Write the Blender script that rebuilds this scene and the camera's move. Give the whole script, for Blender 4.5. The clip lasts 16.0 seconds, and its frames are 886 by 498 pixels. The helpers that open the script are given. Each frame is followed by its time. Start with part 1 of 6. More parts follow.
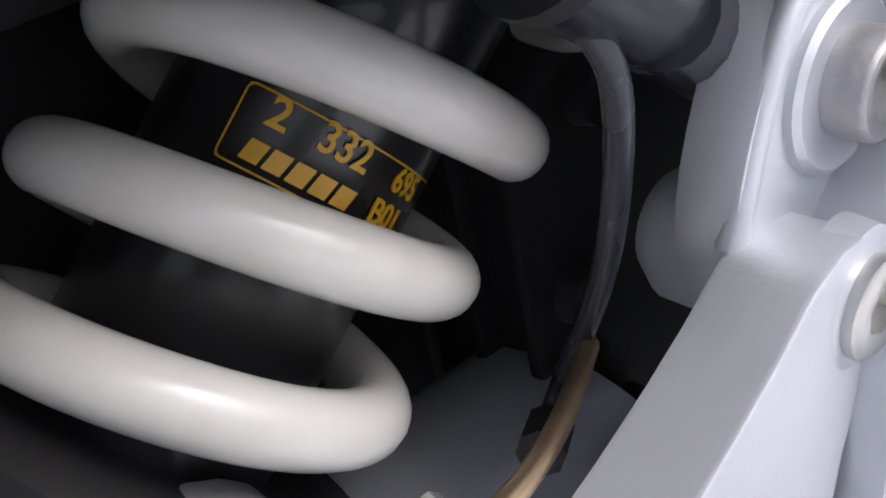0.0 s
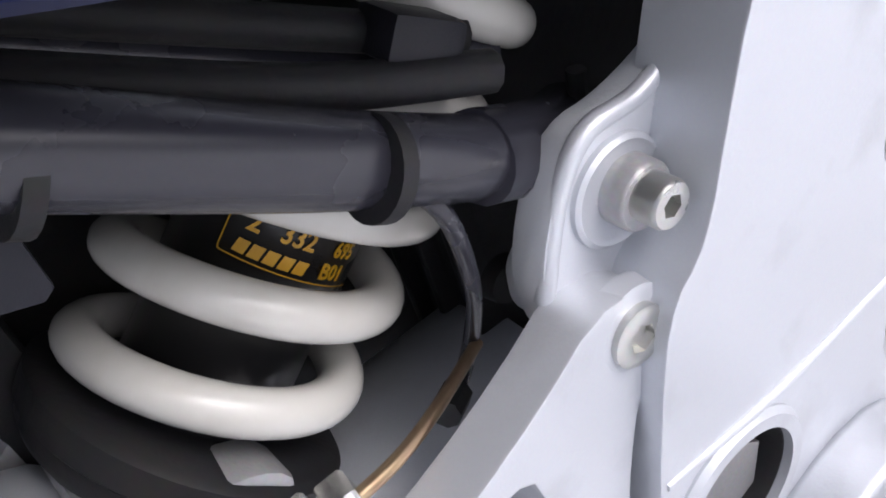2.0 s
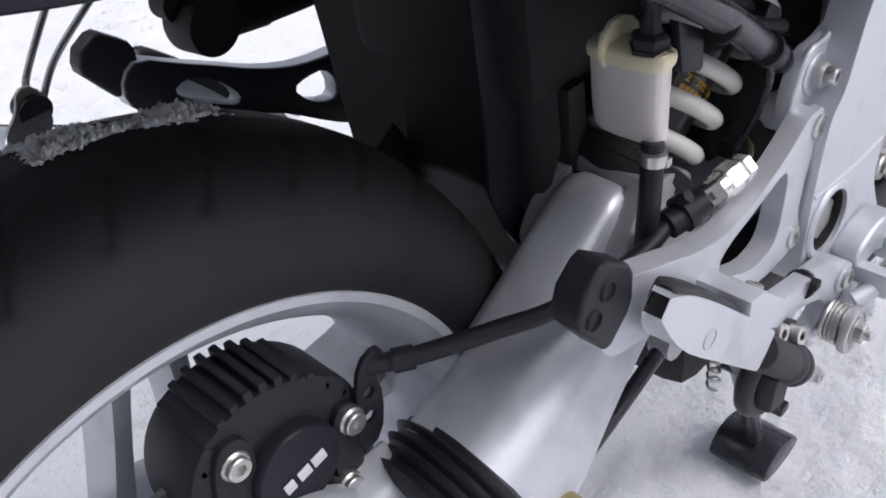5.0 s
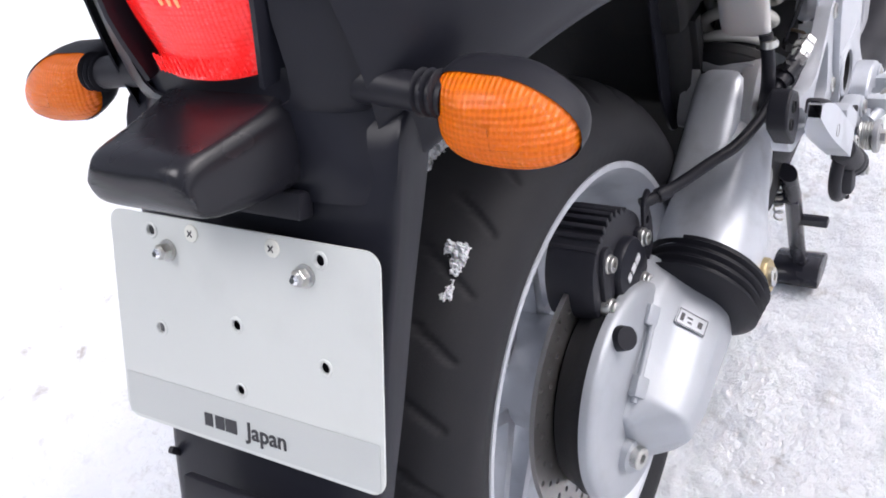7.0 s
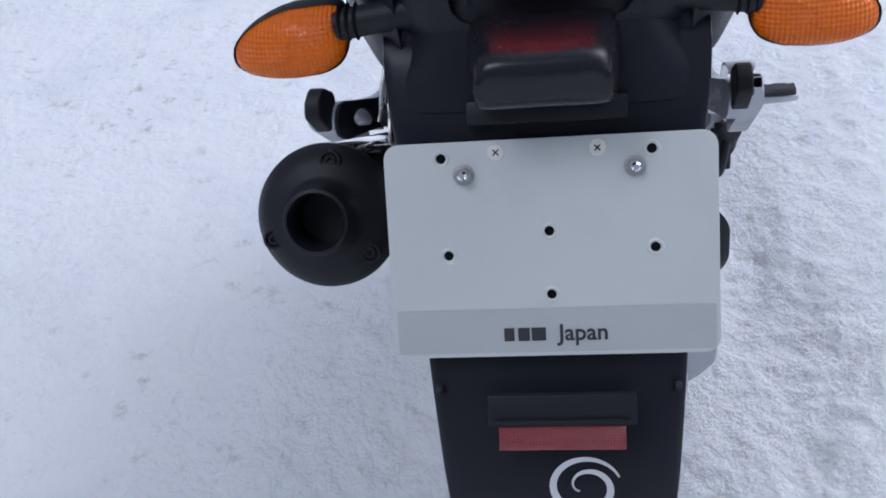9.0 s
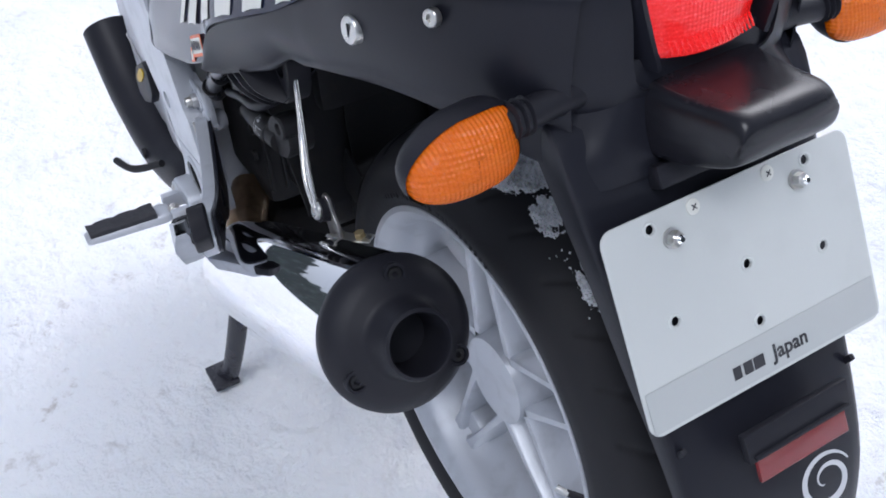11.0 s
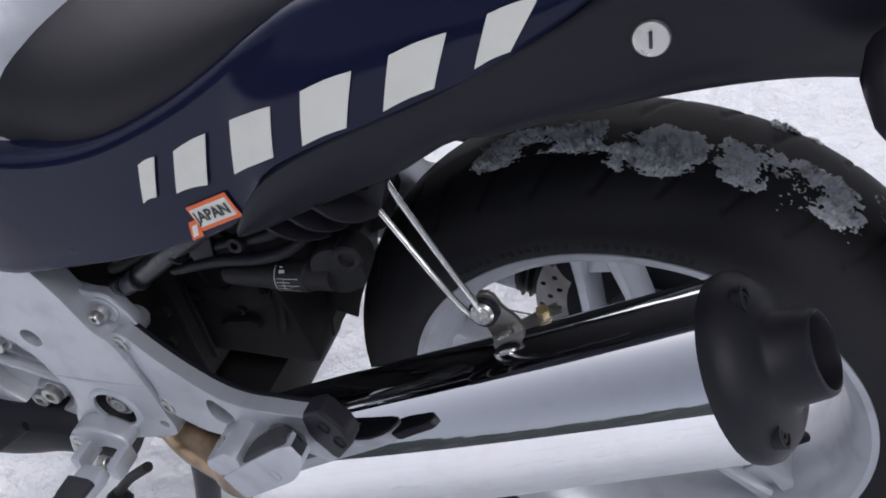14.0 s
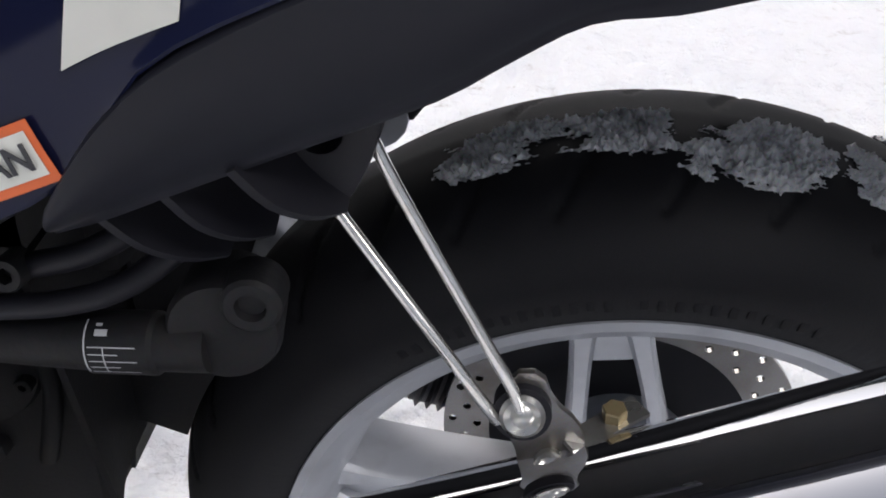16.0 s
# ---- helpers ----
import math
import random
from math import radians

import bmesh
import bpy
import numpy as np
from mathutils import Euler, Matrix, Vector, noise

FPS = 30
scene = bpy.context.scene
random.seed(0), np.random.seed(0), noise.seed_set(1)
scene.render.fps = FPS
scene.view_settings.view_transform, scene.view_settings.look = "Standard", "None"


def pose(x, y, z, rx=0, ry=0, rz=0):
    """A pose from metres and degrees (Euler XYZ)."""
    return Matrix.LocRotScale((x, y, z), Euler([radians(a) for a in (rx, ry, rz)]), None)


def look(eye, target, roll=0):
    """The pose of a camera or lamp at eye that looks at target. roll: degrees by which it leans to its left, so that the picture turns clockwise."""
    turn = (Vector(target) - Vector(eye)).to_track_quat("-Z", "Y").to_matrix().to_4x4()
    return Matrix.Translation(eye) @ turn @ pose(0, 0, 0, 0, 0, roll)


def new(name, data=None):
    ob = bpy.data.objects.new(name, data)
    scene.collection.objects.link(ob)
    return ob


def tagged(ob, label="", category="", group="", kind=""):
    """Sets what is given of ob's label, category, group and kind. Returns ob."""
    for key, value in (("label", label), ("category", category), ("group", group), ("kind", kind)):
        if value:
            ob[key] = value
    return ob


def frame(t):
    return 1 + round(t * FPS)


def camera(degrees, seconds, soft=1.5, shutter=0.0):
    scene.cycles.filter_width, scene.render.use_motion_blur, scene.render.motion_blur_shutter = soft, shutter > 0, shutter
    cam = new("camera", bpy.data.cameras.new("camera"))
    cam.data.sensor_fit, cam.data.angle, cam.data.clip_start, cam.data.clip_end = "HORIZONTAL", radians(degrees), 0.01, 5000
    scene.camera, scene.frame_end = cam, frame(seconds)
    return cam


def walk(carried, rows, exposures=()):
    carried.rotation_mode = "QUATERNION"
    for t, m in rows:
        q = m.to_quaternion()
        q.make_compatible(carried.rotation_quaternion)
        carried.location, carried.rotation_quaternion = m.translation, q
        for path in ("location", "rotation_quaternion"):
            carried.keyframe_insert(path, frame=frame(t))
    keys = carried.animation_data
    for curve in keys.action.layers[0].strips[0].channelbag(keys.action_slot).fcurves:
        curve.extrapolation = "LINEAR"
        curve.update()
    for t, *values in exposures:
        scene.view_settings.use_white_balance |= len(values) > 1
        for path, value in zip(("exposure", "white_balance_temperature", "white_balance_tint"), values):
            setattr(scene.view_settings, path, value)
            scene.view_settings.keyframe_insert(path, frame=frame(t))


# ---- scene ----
cam = camera(49.79, 16.0, soft=1.8)
EXPOSURES = [(0, 0.95, 6250, 15), (0.5, 1.15, 6250, 15), (2, 1.0, 6250, 15), (3.5, 0.55, 6150, 15), (4.6, 0.46, 6150, 15), (7, 0.88, 6250, 15), (7.5, 0.63, 6150, 15), (8, 0.25, 5800, 15), (9, -0.02, 5550, 14), (10, 0.27, 5650, 12),
             (12.5, 0.75, 5950, 14), (14, 0.18, 6100, 15), (16, 0.4, 6450, 13)]
PATH = [
    (0.0, 0.3489, -0.2662, 0.5918, 57.29, 10.74, -43.04),
    (0.5, 0.3433, -0.2723, 0.5852, 58.86, 11.76, -44.76),
    (1.0, 0.3549, -0.2787, 0.5967, 54.35, 13.03, -44.10),
    (1.5, 0.3618, -0.2949, 0.6176, 51.14, 14.68, -42.70),
    (2.0, 0.3639, -0.3345, 0.6739, 48.02, 14.72, -40.31),
    (2.3, 0.3494, -0.3719, 0.7063, 47.38, 13.86, -39.36),
    (2.5, 0.3297, -0.3956, 0.7268, 47.91, 12.45, -38.74),
    (3.0, 0.2628, -0.4523, 0.7686, 49.02, 10.14, -38.36),
    (3.5, 0.1751, -0.4986, 0.7956, 49.57, 9.56, -40.39),
    (4.0, 0.0615, -0.5089, 0.8415, 50.01, 8.78, -42.36),
    (4.5, -0.0269, -0.4957, 0.8479, 51.97, 6.24, -41.80),
    (4.7, -0.0544, -0.4612, 0.8539, 51.83, 6.37, -43.19),
    (6.8, -0.5379, -0.4569, 1.0636, 51.03, 13.16, -59.80),
    (7.0, -0.5773, -0.4371, 1.0707, 50.76, 14.71, -60.68),
    (7.5, -0.6456, -0.3440, 1.0681, 48.96, 13.45, -68.87),
    (8.0, -0.6998, -0.2373, 1.0897, 48.22, 12.84, -75.09),
    (8.5, -0.8062, -0.1298, 1.1108, 48.61, 11.15, -83.35),
    (9.0, -0.8618, -0.0127, 1.0807, 53.90, 6.18, -85.19),
    (9.5, -0.7628, 0.1244, 1.1401, 50.26, 4.42, -96.24),
    (10.0, -0.7263, 0.2093, 1.1520, 48.83, 5.92, -102.67),
    (10.2, -0.7205, 0.2672, 1.1446, 49.20, 5.29, -106.36),
    (12.3, -0.5125, 0.6770, 1.1715, 50.83, 6.42, -141.74),
    (12.5, -0.4889, 0.7237, 1.1842, 50.70, 7.02, -145.25),
    (12.8, -0.4593, 0.7706, 1.1993, 50.31, 7.52, -149.54),
    (13.0, -0.4259, 0.7720, 1.1846, 50.89, 7.60, -152.13),
    (13.5, -0.2697, 0.7100, 1.1415, 49.37, 9.09, -158.72),
    (14.0, -0.1415, 0.6794, 1.1242, 48.15, 9.78, -161.42),
    (14.2, -0.0807, 0.6793, 1.1156, 47.88, 9.10, -163.17),
    (14.5, -0.0056, 0.6561, 1.0918, 48.30, 6.51, -170.70),
    (15.0, 0.0070, 0.5745, 0.9993, 53.23, 3.39, -177.89),
    (15.5, 0.0527, 0.4723, 0.8834, 55.15, 1.03, -176.68),
    (16.0, 0.1017, 0.4873, 0.8606, 55.59, -2.63, -173.62),
]
walk(cam, [(row[0], pose(*row[1:])) for row in PATH], EXPOSURES)

# ---- world, sun and sky: an overcast winter day ----
SUN_ELEV, SUN_TURN = 48, 150
world = bpy.data.worlds.new("winter_sky")
scene.world = world
world.use_nodes = True
wn = world.node_tree
sky = wn.nodes.new("ShaderNodeTexSky")
sky.sky_type, sky.sun_disc = "NISHITA", False
sky.sun_elevation, sky.sun_rotation = radians(SUN_ELEV), radians(SUN_TURN)
sky.air_density, sky.dust_density, sky.ozone_density = 1.0, 6.0, 1.0
pale = wn.nodes.new("ShaderNodeHueSaturation")  # cloud takes the blue out of the sky
pale.inputs["Saturation"].default_value = 0.35
wn.links.new(sky.outputs[0], pale.inputs["Color"])
wn.links.new(pale.outputs[0], wn.nodes["Background"].inputs[0])
wn.nodes["Background"].inputs[1].default_value = 0.11
sun = new("sun", bpy.data.lights.new("sun", "SUN"))
sun.data.energy, sun.data.angle, sun.data.color = 1.0, radians(25), (1.0, 0.97, 0.93)
sun.matrix_world = look((-0.6 * 3, 0.5 * 3, 3.4), (0, 0, 0))

GROUND = -0.071


# ---- materials ----
def material(name, colour, rough=0.5, metal=0.0, grain=0.0, grain_size=300.0, bump=0.0, bump_size=400.0,
             wear=None, wear_size=18.0, wear_amount=0.3, coat=0.0, ior=1.5, rough_vary=0.08):
    mat = bpy.data.materials.new(name)
    mat.use_nodes = True
    nt = mat.node_tree
    b = nt.nodes["Principled BSDF"]
    b.inputs["Roughness"].default_value = rough
    b.inputs["Metallic"].default_value = metal
    b.inputs["IOR"].default_value = ior
    b.inputs["Coat Weight"].default_value = coat
    b.inputs["Coat Roughness"].default_value = 0.05
    tc = nt.nodes.new("ShaderNodeTexCoord")
    big = nt.nodes.new("ShaderNodeTexNoise")
    big.inputs["Scale"].default_value, big.inputs["Detail"].default_value = wear_size, 7
    nt.links.new(tc.outputs["Object"], big.inputs["Vector"])
    fine = nt.nodes.new("ShaderNodeTexNoise")
    fine.inputs["Scale"].default_value, fine.inputs["Detail"].default_value = grain_size, 3
    nt.links.new(tc.outputs["Object"], fine.inputs["Vector"])
    ramp = nt.nodes.new("ShaderNodeValToRGB")
    ramp.color_ramp.elements[0].position, ramp.color_ramp.elements[1].position = 0.52, 0.72
    nt.links.new(big.outputs["Fac"], ramp.inputs[0])
    mix = nt.nodes.new("ShaderNodeMix")
    mix.data_type = "RGBA"
    w = wear or tuple(c * 0.75 for c in colour)
    mix.inputs[6].default_value, mix.inputs[7].default_value = (*colour, 1), (*w, 1)
    m = nt.nodes.new("ShaderNodeMath")
    m.operation = "MULTIPLY"
    m.inputs[1].default_value = wear_amount
    nt.links.new(ramp.outputs[0], m.inputs[0])
    nt.links.new(m.outputs[0], mix.inputs[0])
    g = nt.nodes.new("ShaderNodeMix")
    g.data_type, g.blend_type = "RGBA", "OVERLAY"
    g.inputs[0].default_value = grain
    nt.links.new(mix.outputs[2], g.inputs[6])
    nt.links.new(fine.outputs["Color"], g.inputs[7])
    nt.links.new(g.outputs[2], b.inputs["Base Color"])
    rr = nt.nodes.new("ShaderNodeMapRange")
    rr.inputs["To Min"].default_value, rr.inputs["To Max"].default_value = max(0.0, rough - rough_vary), min(1.0, rough + rough_vary)
    nt.links.new(big.outputs["Fac"], rr.inputs["Value"])
    nt.links.new(rr.outputs[0], b.inputs["Roughness"])
    if bump:
        bn = nt.nodes.new("ShaderNodeTexNoise")
        bn.inputs["Scale"].default_value, bn.inputs["Detail"].default_value = bump_size, 4
        nt.links.new(tc.outputs["Object"], bn.inputs["Vector"])
        bp = nt.nodes.new("ShaderNodeBump")
        bp.inputs["Strength"].default_value, bp.inputs["Distance"].default_value = bump, 0.002
        nt.links.new(bn.outputs["Fac"], bp.inputs["Height"])
        nt.links.new(bp.outputs[0], b.inputs["Normal"])
    return mat


SILVER = material("silver_paint", (0.53, 0.55, 0.59), 0.40, 0.42, 0.05, 900, 0.05, 900, (0.33, 0.34, 0.36), 30, 0.40, coat=0.06)
DRIVE = material("matt_silver_casting", (0.40, 0.42, 0.45), 0.46, 0.4, 0.06, 700, 0.06, 700, (0.34, 0.35, 0.36), 24, 0.4)
CAST = material("cast_aluminium", (0.42, 0.42, 0.43), 0.45, 0.6, 0.15, 500, 0.15, 500, (0.20, 0.19, 0.18), 22, 0.5)
ENGINE = material("engine_silver", (0.50, 0.51, 0.54), 0.42, 0.4, 0.1, 600, 0.08, 500, (0.28, 0.28, 0.29), 20, 0.4)
CHROME = material("chrome", (0.88, 0.88, 0.9), 0.04, 1.0, 0.0, 300, 0, 1, (0.7, 0.68, 0.64), 40, 0.25, rough_vary=0.03)
BRIGHT = material("bright_plating", (0.78, 0.77, 0.75), 0.24, 0.9, 0.05, 500, 0.006, 300, (0.5, 0.46, 0.4), 60, 0.5)
STEEL = material("zinc_steel", (0.55, 0.55, 0.53), 0.3, 0.9, 0.1, 500, 0.05, 500, (0.30, 0.24, 0.17), 60, 0.5)
GOLD = material("yellow_zinc", (0.45, 0.36, 0.20), 0.4, 0.7, 0.1, 500, 0, 1, (0.25, 0.15, 0.08), 80, 0.6)
PIPE = material("browned_pipe", (0.42, 0.30, 0.19), 0.32, 0.9, 0.1, 200, 0, 1, (0.12, 0.08, 0.06), 25, 0.8)
BLACK = material("black_plastic", (0.014, 0.014, 0.019), 0.46, 0, 0.2, 800, 0.10, 1600, (0.019, 0.019, 0.024), 14, 0.6, ior=1.33)
MATTE = material("matte_black_shell", (0.0125, 0.013, 0.019), 0.36, 0, 0.1, 900, 0.05, 2200, (0.015, 0.016, 0.022), 9, 0.6, ior=1.3)
DEEP = material("grimy_black", (0.014, 0.014, 0.016), 0.6, 0, 0.3, 300, 0.15, 300, (0.026, 0.024, 0.022), 30, 0.5, ior=1.35)
TUBE = material("black_tube_paint", (0.022, 0.022, 0.03), 0.27, 0, 0.1, 900, 0, 1, (0.04, 0.04, 0.045), 20, 0.4)
RUBBER = material("tyre_rubber", (0.017, 0.017, 0.020), 0.62, 0, 0.25, 900, 0.12, 900, (0.024, 0.0235, 0.025), 12, 0.7, ior=1.32)
PAD = material("peg_rubber", (0.03, 0.03, 0.036), 0.7, 0, 0.25, 900, 0.2, 900, (0.05, 0.05, 0.055), 40, 0.5)
NAVY = material("navy_gloss_paint", (0.008, 0.010, 0.032), 0.09, 0.0, 0.03, 900, 0, 1, (0.010, 0.013, 0.038), 8, 0.4, ior=1.3, rough_vary=0.03)
HOOD = material("satin_black_hood", (0.011, 0.011, 0.015), 0.26, 0, 0.05, 900, 0.03, 1500, (0.016, 0.016, 0.02), 20, 0.4, ior=1.38, rough_vary=0.05)
SEAT = material("seat_vinyl", (0.014, 0.014, 0.018), 0.55, 0, 0.15, 900, 0.22, 1500, (0.02, 0.02, 0.025), 10, 0.5, ior=1.35)
WHITE = material("white_sticker", (0.72, 0.72, 0.66), 0.4, 0, 0.03, 500, 0, 1, (0.62, 0.62, 0.57), 30, 0.5)
SPRING = material("white_powder_coat", (0.62, 0.61, 0.57), 0.22, 0, 0.03, 400, 0.02, 300, (0.46, 0.43, 0.38), 26, 0.45, coat=0.3)
PLATE = material("white_aluminium_plate", (0.60, 0.62, 0.60), 0.42, 0.15, 0.03, 600, 0.02, 200, (0.52, 0.54, 0.52), 12, 0.5)
BAND = material("plate_lower_band", (0.50, 0.52, 0.51), 0.34, 0.2, 0.03, 600, 0, 1, (0.45, 0.47, 0.46), 12, 0.5)
INK = material("dark_print", (0.03, 0.03, 0.035), 0.5)
AMBERINK = material("amber_print", (0.55, 0.30, 0.015), 0.4)
GREYINK = material("grey_print", (0.55, 0.56, 0.58), 0.4)
ORANGEINK = material("orange_print", (0.75, 0.14, 0.03), 0.4)
YELLOW = material("yellow_paint", (0.6, 0.4, 0.02), 0.4)
DISC = material("brushed_disc", (0.36, 0.35, 0.34), 0.33, 0.9, 0.2, 700, 0.05, 900, (0.16, 0.12, 0.09), 18, 0.6)
LABELBLACK = material("black_label", (0.010, 0.010, 0.011), 0.3, coat=0.3)
CLEARGREY = material("grey_hose", (0.10, 0.10, 0.105), 0.35)


def lens(name, colour, rough, size, coat=0.6):
    mat = material(name, colour, rough, 0, 0.05, 300, 0, 1, tuple(c * 0.85 for c in colour), 30, 0.4, coat=coat)
    nt = mat.node_tree
    b = nt.nodes["Principled BSDF"]
    b.inputs["Transmission Weight"].default_value = 0.25
    b.inputs["Subsurface Weight"].default_value = 0.25
    b.inputs["Subsurface Radius"].default_value = (0.01, 0.005, 0.002)
    tc = nt.nodes.new("ShaderNodeTexCoord")
    waves = []
    for axis in ("Y", "Z"):
        wv = nt.nodes.new("ShaderNodeTexWave")
        wv.wave_type, wv.bands_direction = "BANDS", axis
        wv.inputs["Scale"].default_value, wv.inputs["Distortion"].default_value = size, 0
        nt.links.new(tc.outputs["Object"], wv.inputs["Vector"])
        waves.append(wv)
    add = nt.nodes.new("ShaderNodeMath")
    add.operation = "ADD"
    nt.links.new(waves[0].outputs["Fac"], add.inputs[0])
    nt.links.new(waves[1].outputs["Fac"], add.inputs[1])
    bp = nt.nodes.new("ShaderNodeBump")
    bp.inputs["Strength"].default_value, bp.inputs["Distance"].default_value = 0.4, 0.002
    nt.links.new(add.outputs[0], bp.inputs["Height"])
    nt.links.new(bp.outputs[0], b.inputs["Normal"])
    return mat


AMBER = lens("amber_lens", (0.95, 0.19, 0.002), 0.22, 95, 0.15)
AMBER.node_tree.nodes["Principled BSDF"].inputs["Specular IOR Level"].default_value = 0.22
RED = lens("red_lens", (0.75, 0.012, 0.012), 0.15, 95)
RED.node_tree.nodes["Principled BSDF"].inputs["Emission Color"].default_value = (1.0, 0.02, 0.015, 1)
RED.node_tree.nodes["Principled BSDF"].inputs["Emission Strength"].default_value = 0.22
REFLECT = lens("red_reflector", (0.30, 0.02, 0.025), 0.25, 300)
GLOW = bpy.data.materials.new("lit_bulb")
GLOW.use_nodes = True
GLOW.node_tree.nodes["Principled BSDF"].inputs["Base Color"].default_value = (0.6, 0.02, 0.01, 1)
GLOW.node_tree.nodes["Principled BSDF"].inputs["Emission Color"].default_value = (1.0, 0.045, 0.02, 1)
GLOW.node_tree.nodes["Principled BSDF"].inputs["Emission Strength"].default_value = 5.0
MILKY = material("milky_polyethylene", (0.66, 0.62, 0.44), 0.32, 0, 0.05, 200, 0.03, 300, (0.60, 0.46, 0.36), 25, 0.6)
MILKY.node_tree.nodes["Principled BSDF"].inputs["Subsurface Weight"].default_value = 0.5
MILKY.node_tree.nodes["Principled BSDF"].inputs["Subsurface Radius"].default_value = (0.012, 0.009, 0.006)
FLUID = material("fluid_filled_wall", (0.56, 0.53, 0.52), 0.3, 0, 0.05, 200, 0.03, 300, (0.58, 0.31, 0.24), 16, 0.85)
FLUID.node_tree.nodes["Principled BSDF"].inputs["Subsurface Weight"].default_value = 0.5
FLUID.node_tree.nodes["Principled BSDF"].inputs["Subsurface Radius"].default_value = (0.012, 0.008, 0.006)


def snow_material(name, dirt, fresh=(0.83, 0.85, 0.88), old=(0.74, 0.77, 0.82)):
    mat = material(name, fresh, 0.75, 0, 0.04, 120, 0, 1, old, 2.2, 0.8)
    nt = mat.node_tree
    b = nt.nodes["Principled BSDF"]
    b.inputs["Subsurface Weight"].default_value = 0.15
    b.inputs["Subsurface Radius"].default_value = (0.02, 0.024, 0.03)
    tc = nt.nodes.new("ShaderNodeTexCoord")
    base = b.inputs["Base Color"].links[0].from_socket
    spots = nt.nodes.new("ShaderNodeTexNoise")
    spots.inputs["Scale"].default_value, spots.inputs["Detail"].default_value, spots.inputs["Roughness"].default_value = 16.0, 12, 0.72
    nt.links.new(tc.outputs["Object"], spots.inputs["Vector"])
    rp = nt.nodes.new("ShaderNodeValToRGB")
    rp.color_ramp.elements[0].position, rp.color_ramp.elements[1].position = 0.57, 0.70
    nt.links.new(spots.outputs["Fac"], rp.inputs[0])
    # trodden strips carry more grit
    strips = nt.nodes.new("ShaderNodeTexNoise")
    strips.inputs["Scale"].default_value, strips.inputs["Detail"].default_value = 1.3, 3
    nt.links.new(tc.outputs["Object"], strips.inputs["Vector"])
    amount = nt.nodes.new("ShaderNodeMapRange")
    amount.inputs["From Min"].default_value, amount.inputs["From Max"].default_value = 0.42, 0.60
    amount.inputs["To Min"].default_value, amount.inputs["To Max"].default_value = dirt * 0.25, dirt
    nt.links.new(strips.outputs["Fac"], amount.inputs["Value"])
    sc = nt.nodes.new("ShaderNodeMath")
    sc.operation = "MULTIPLY"
    nt.links.new(amount.outputs[0], sc.inputs[1])
    nt.links.new(rp.outputs[0], sc.inputs[0])
    mx = nt.nodes.new("ShaderNodeMix")
    mx.data_type = "RGBA"
    mx.inputs[7].default_value = (0.33, 0.29, 0.25, 1)
    nt.links.new(sc.outputs[0], mx.inputs[0])
    nt.links.new(base, mx.inputs[6])
    nt.links.new(mx.outputs[2], b.inputs["Base Color"])
    n1 = nt.nodes.new("ShaderNodeTexNoise")
    n1.inputs["Scale"].default_value, n1.inputs["Detail"].default_value, n1.inputs["Roughness"].default_value = 38, 9, 0.65
    nt.links.new(tc.outputs["Object"], n1.inputs["Vector"])
    n2 = nt.nodes.new("ShaderNodeTexNoise")
    n2.inputs["Scale"].default_value, n2.inputs["Detail"].default_value = 13, 4
    nt.links.new(tc.outputs["Object"], n2.inputs["Vector"])
    both = nt.nodes.new("ShaderNodeMath")
    both.operation = "MULTIPLY_ADD"
    both.inputs[1].default_value = 1.6
    nt.links.new(n2.outputs["Fac"], both.inputs[0])
    nt.links.new(n1.outputs["Fac"], both.inputs[2])
    bp = nt.nodes.new("ShaderNodeBump")
    bp.inputs["Strength"].default_value, bp.inputs["Distance"].default_value = 0.9, 0.015
    nt.links.new(both.outputs[0], bp.inputs["Height"])
    nt.links.new(bp.outputs[0], b.inputs["Normal"])
    return mat


SNOW = snow_material("packed_snow", 0.75)
CRUST = material("frozen_crust", (0.68, 0.69, 0.71), 0.7, 0, 0.45, 700, 0.5, 600, (0.09, 0.09, 0.10), 70, 0.95)


# ---- mesh helpers ----
def upper(parent):
    """Nothing goes deeper than thing, part, sub-part."""
    while parent.parent is not None and parent.parent.parent is not None:
        parent = parent.parent
    return parent


def finish(bm, mat, name, parent, label, smooth=True, angle=40):
    bmesh.ops.recalc_face_normals(bm, faces=bm.faces)
    me = bpy.data.meshes.new(name)
    if smooth:
        for f in bm.faces:
            f.smooth = True
        for e in bm.edges:
            if len(e.link_faces) == 2 and e.calc_face_angle(0) > radians(angle):
                e.smooth = False
    bm.to_mesh(me)
    bm.free()
    me.materials.append(mat)
    ob = new(name, me)
    if parent is not None:
        ob.parent = upper(parent)
    if label:
        tagged(ob, label)
    return ob


def part(name, bm, mat, parent, label="", angle=40):
    """One bmesh as one mesh object under a thing or a part."""
    return finish(bm, mat, name, parent, label, True, angle)


def even(ob):
    """Flat faces stay flat beside their rounded edges."""
    w = ob.modifiers.new("even_shading", "WEIGHTED_NORMAL")
    w.keep_sharp, w.weight = True, 80
    return ob


def rounded(points, times=2):
    """A closed outline with its corners cut smooth."""
    for _ in range(times):
        out = []
        for i, p in enumerate(points):
            q = points[(i + 1) % len(points)]
            out += [tuple(a * 0.75 + b * 0.25 for a, b in zip(p, q)), tuple(a * 0.25 + b * 0.75 for a, b in zip(p, q))]
        points = out
    return points


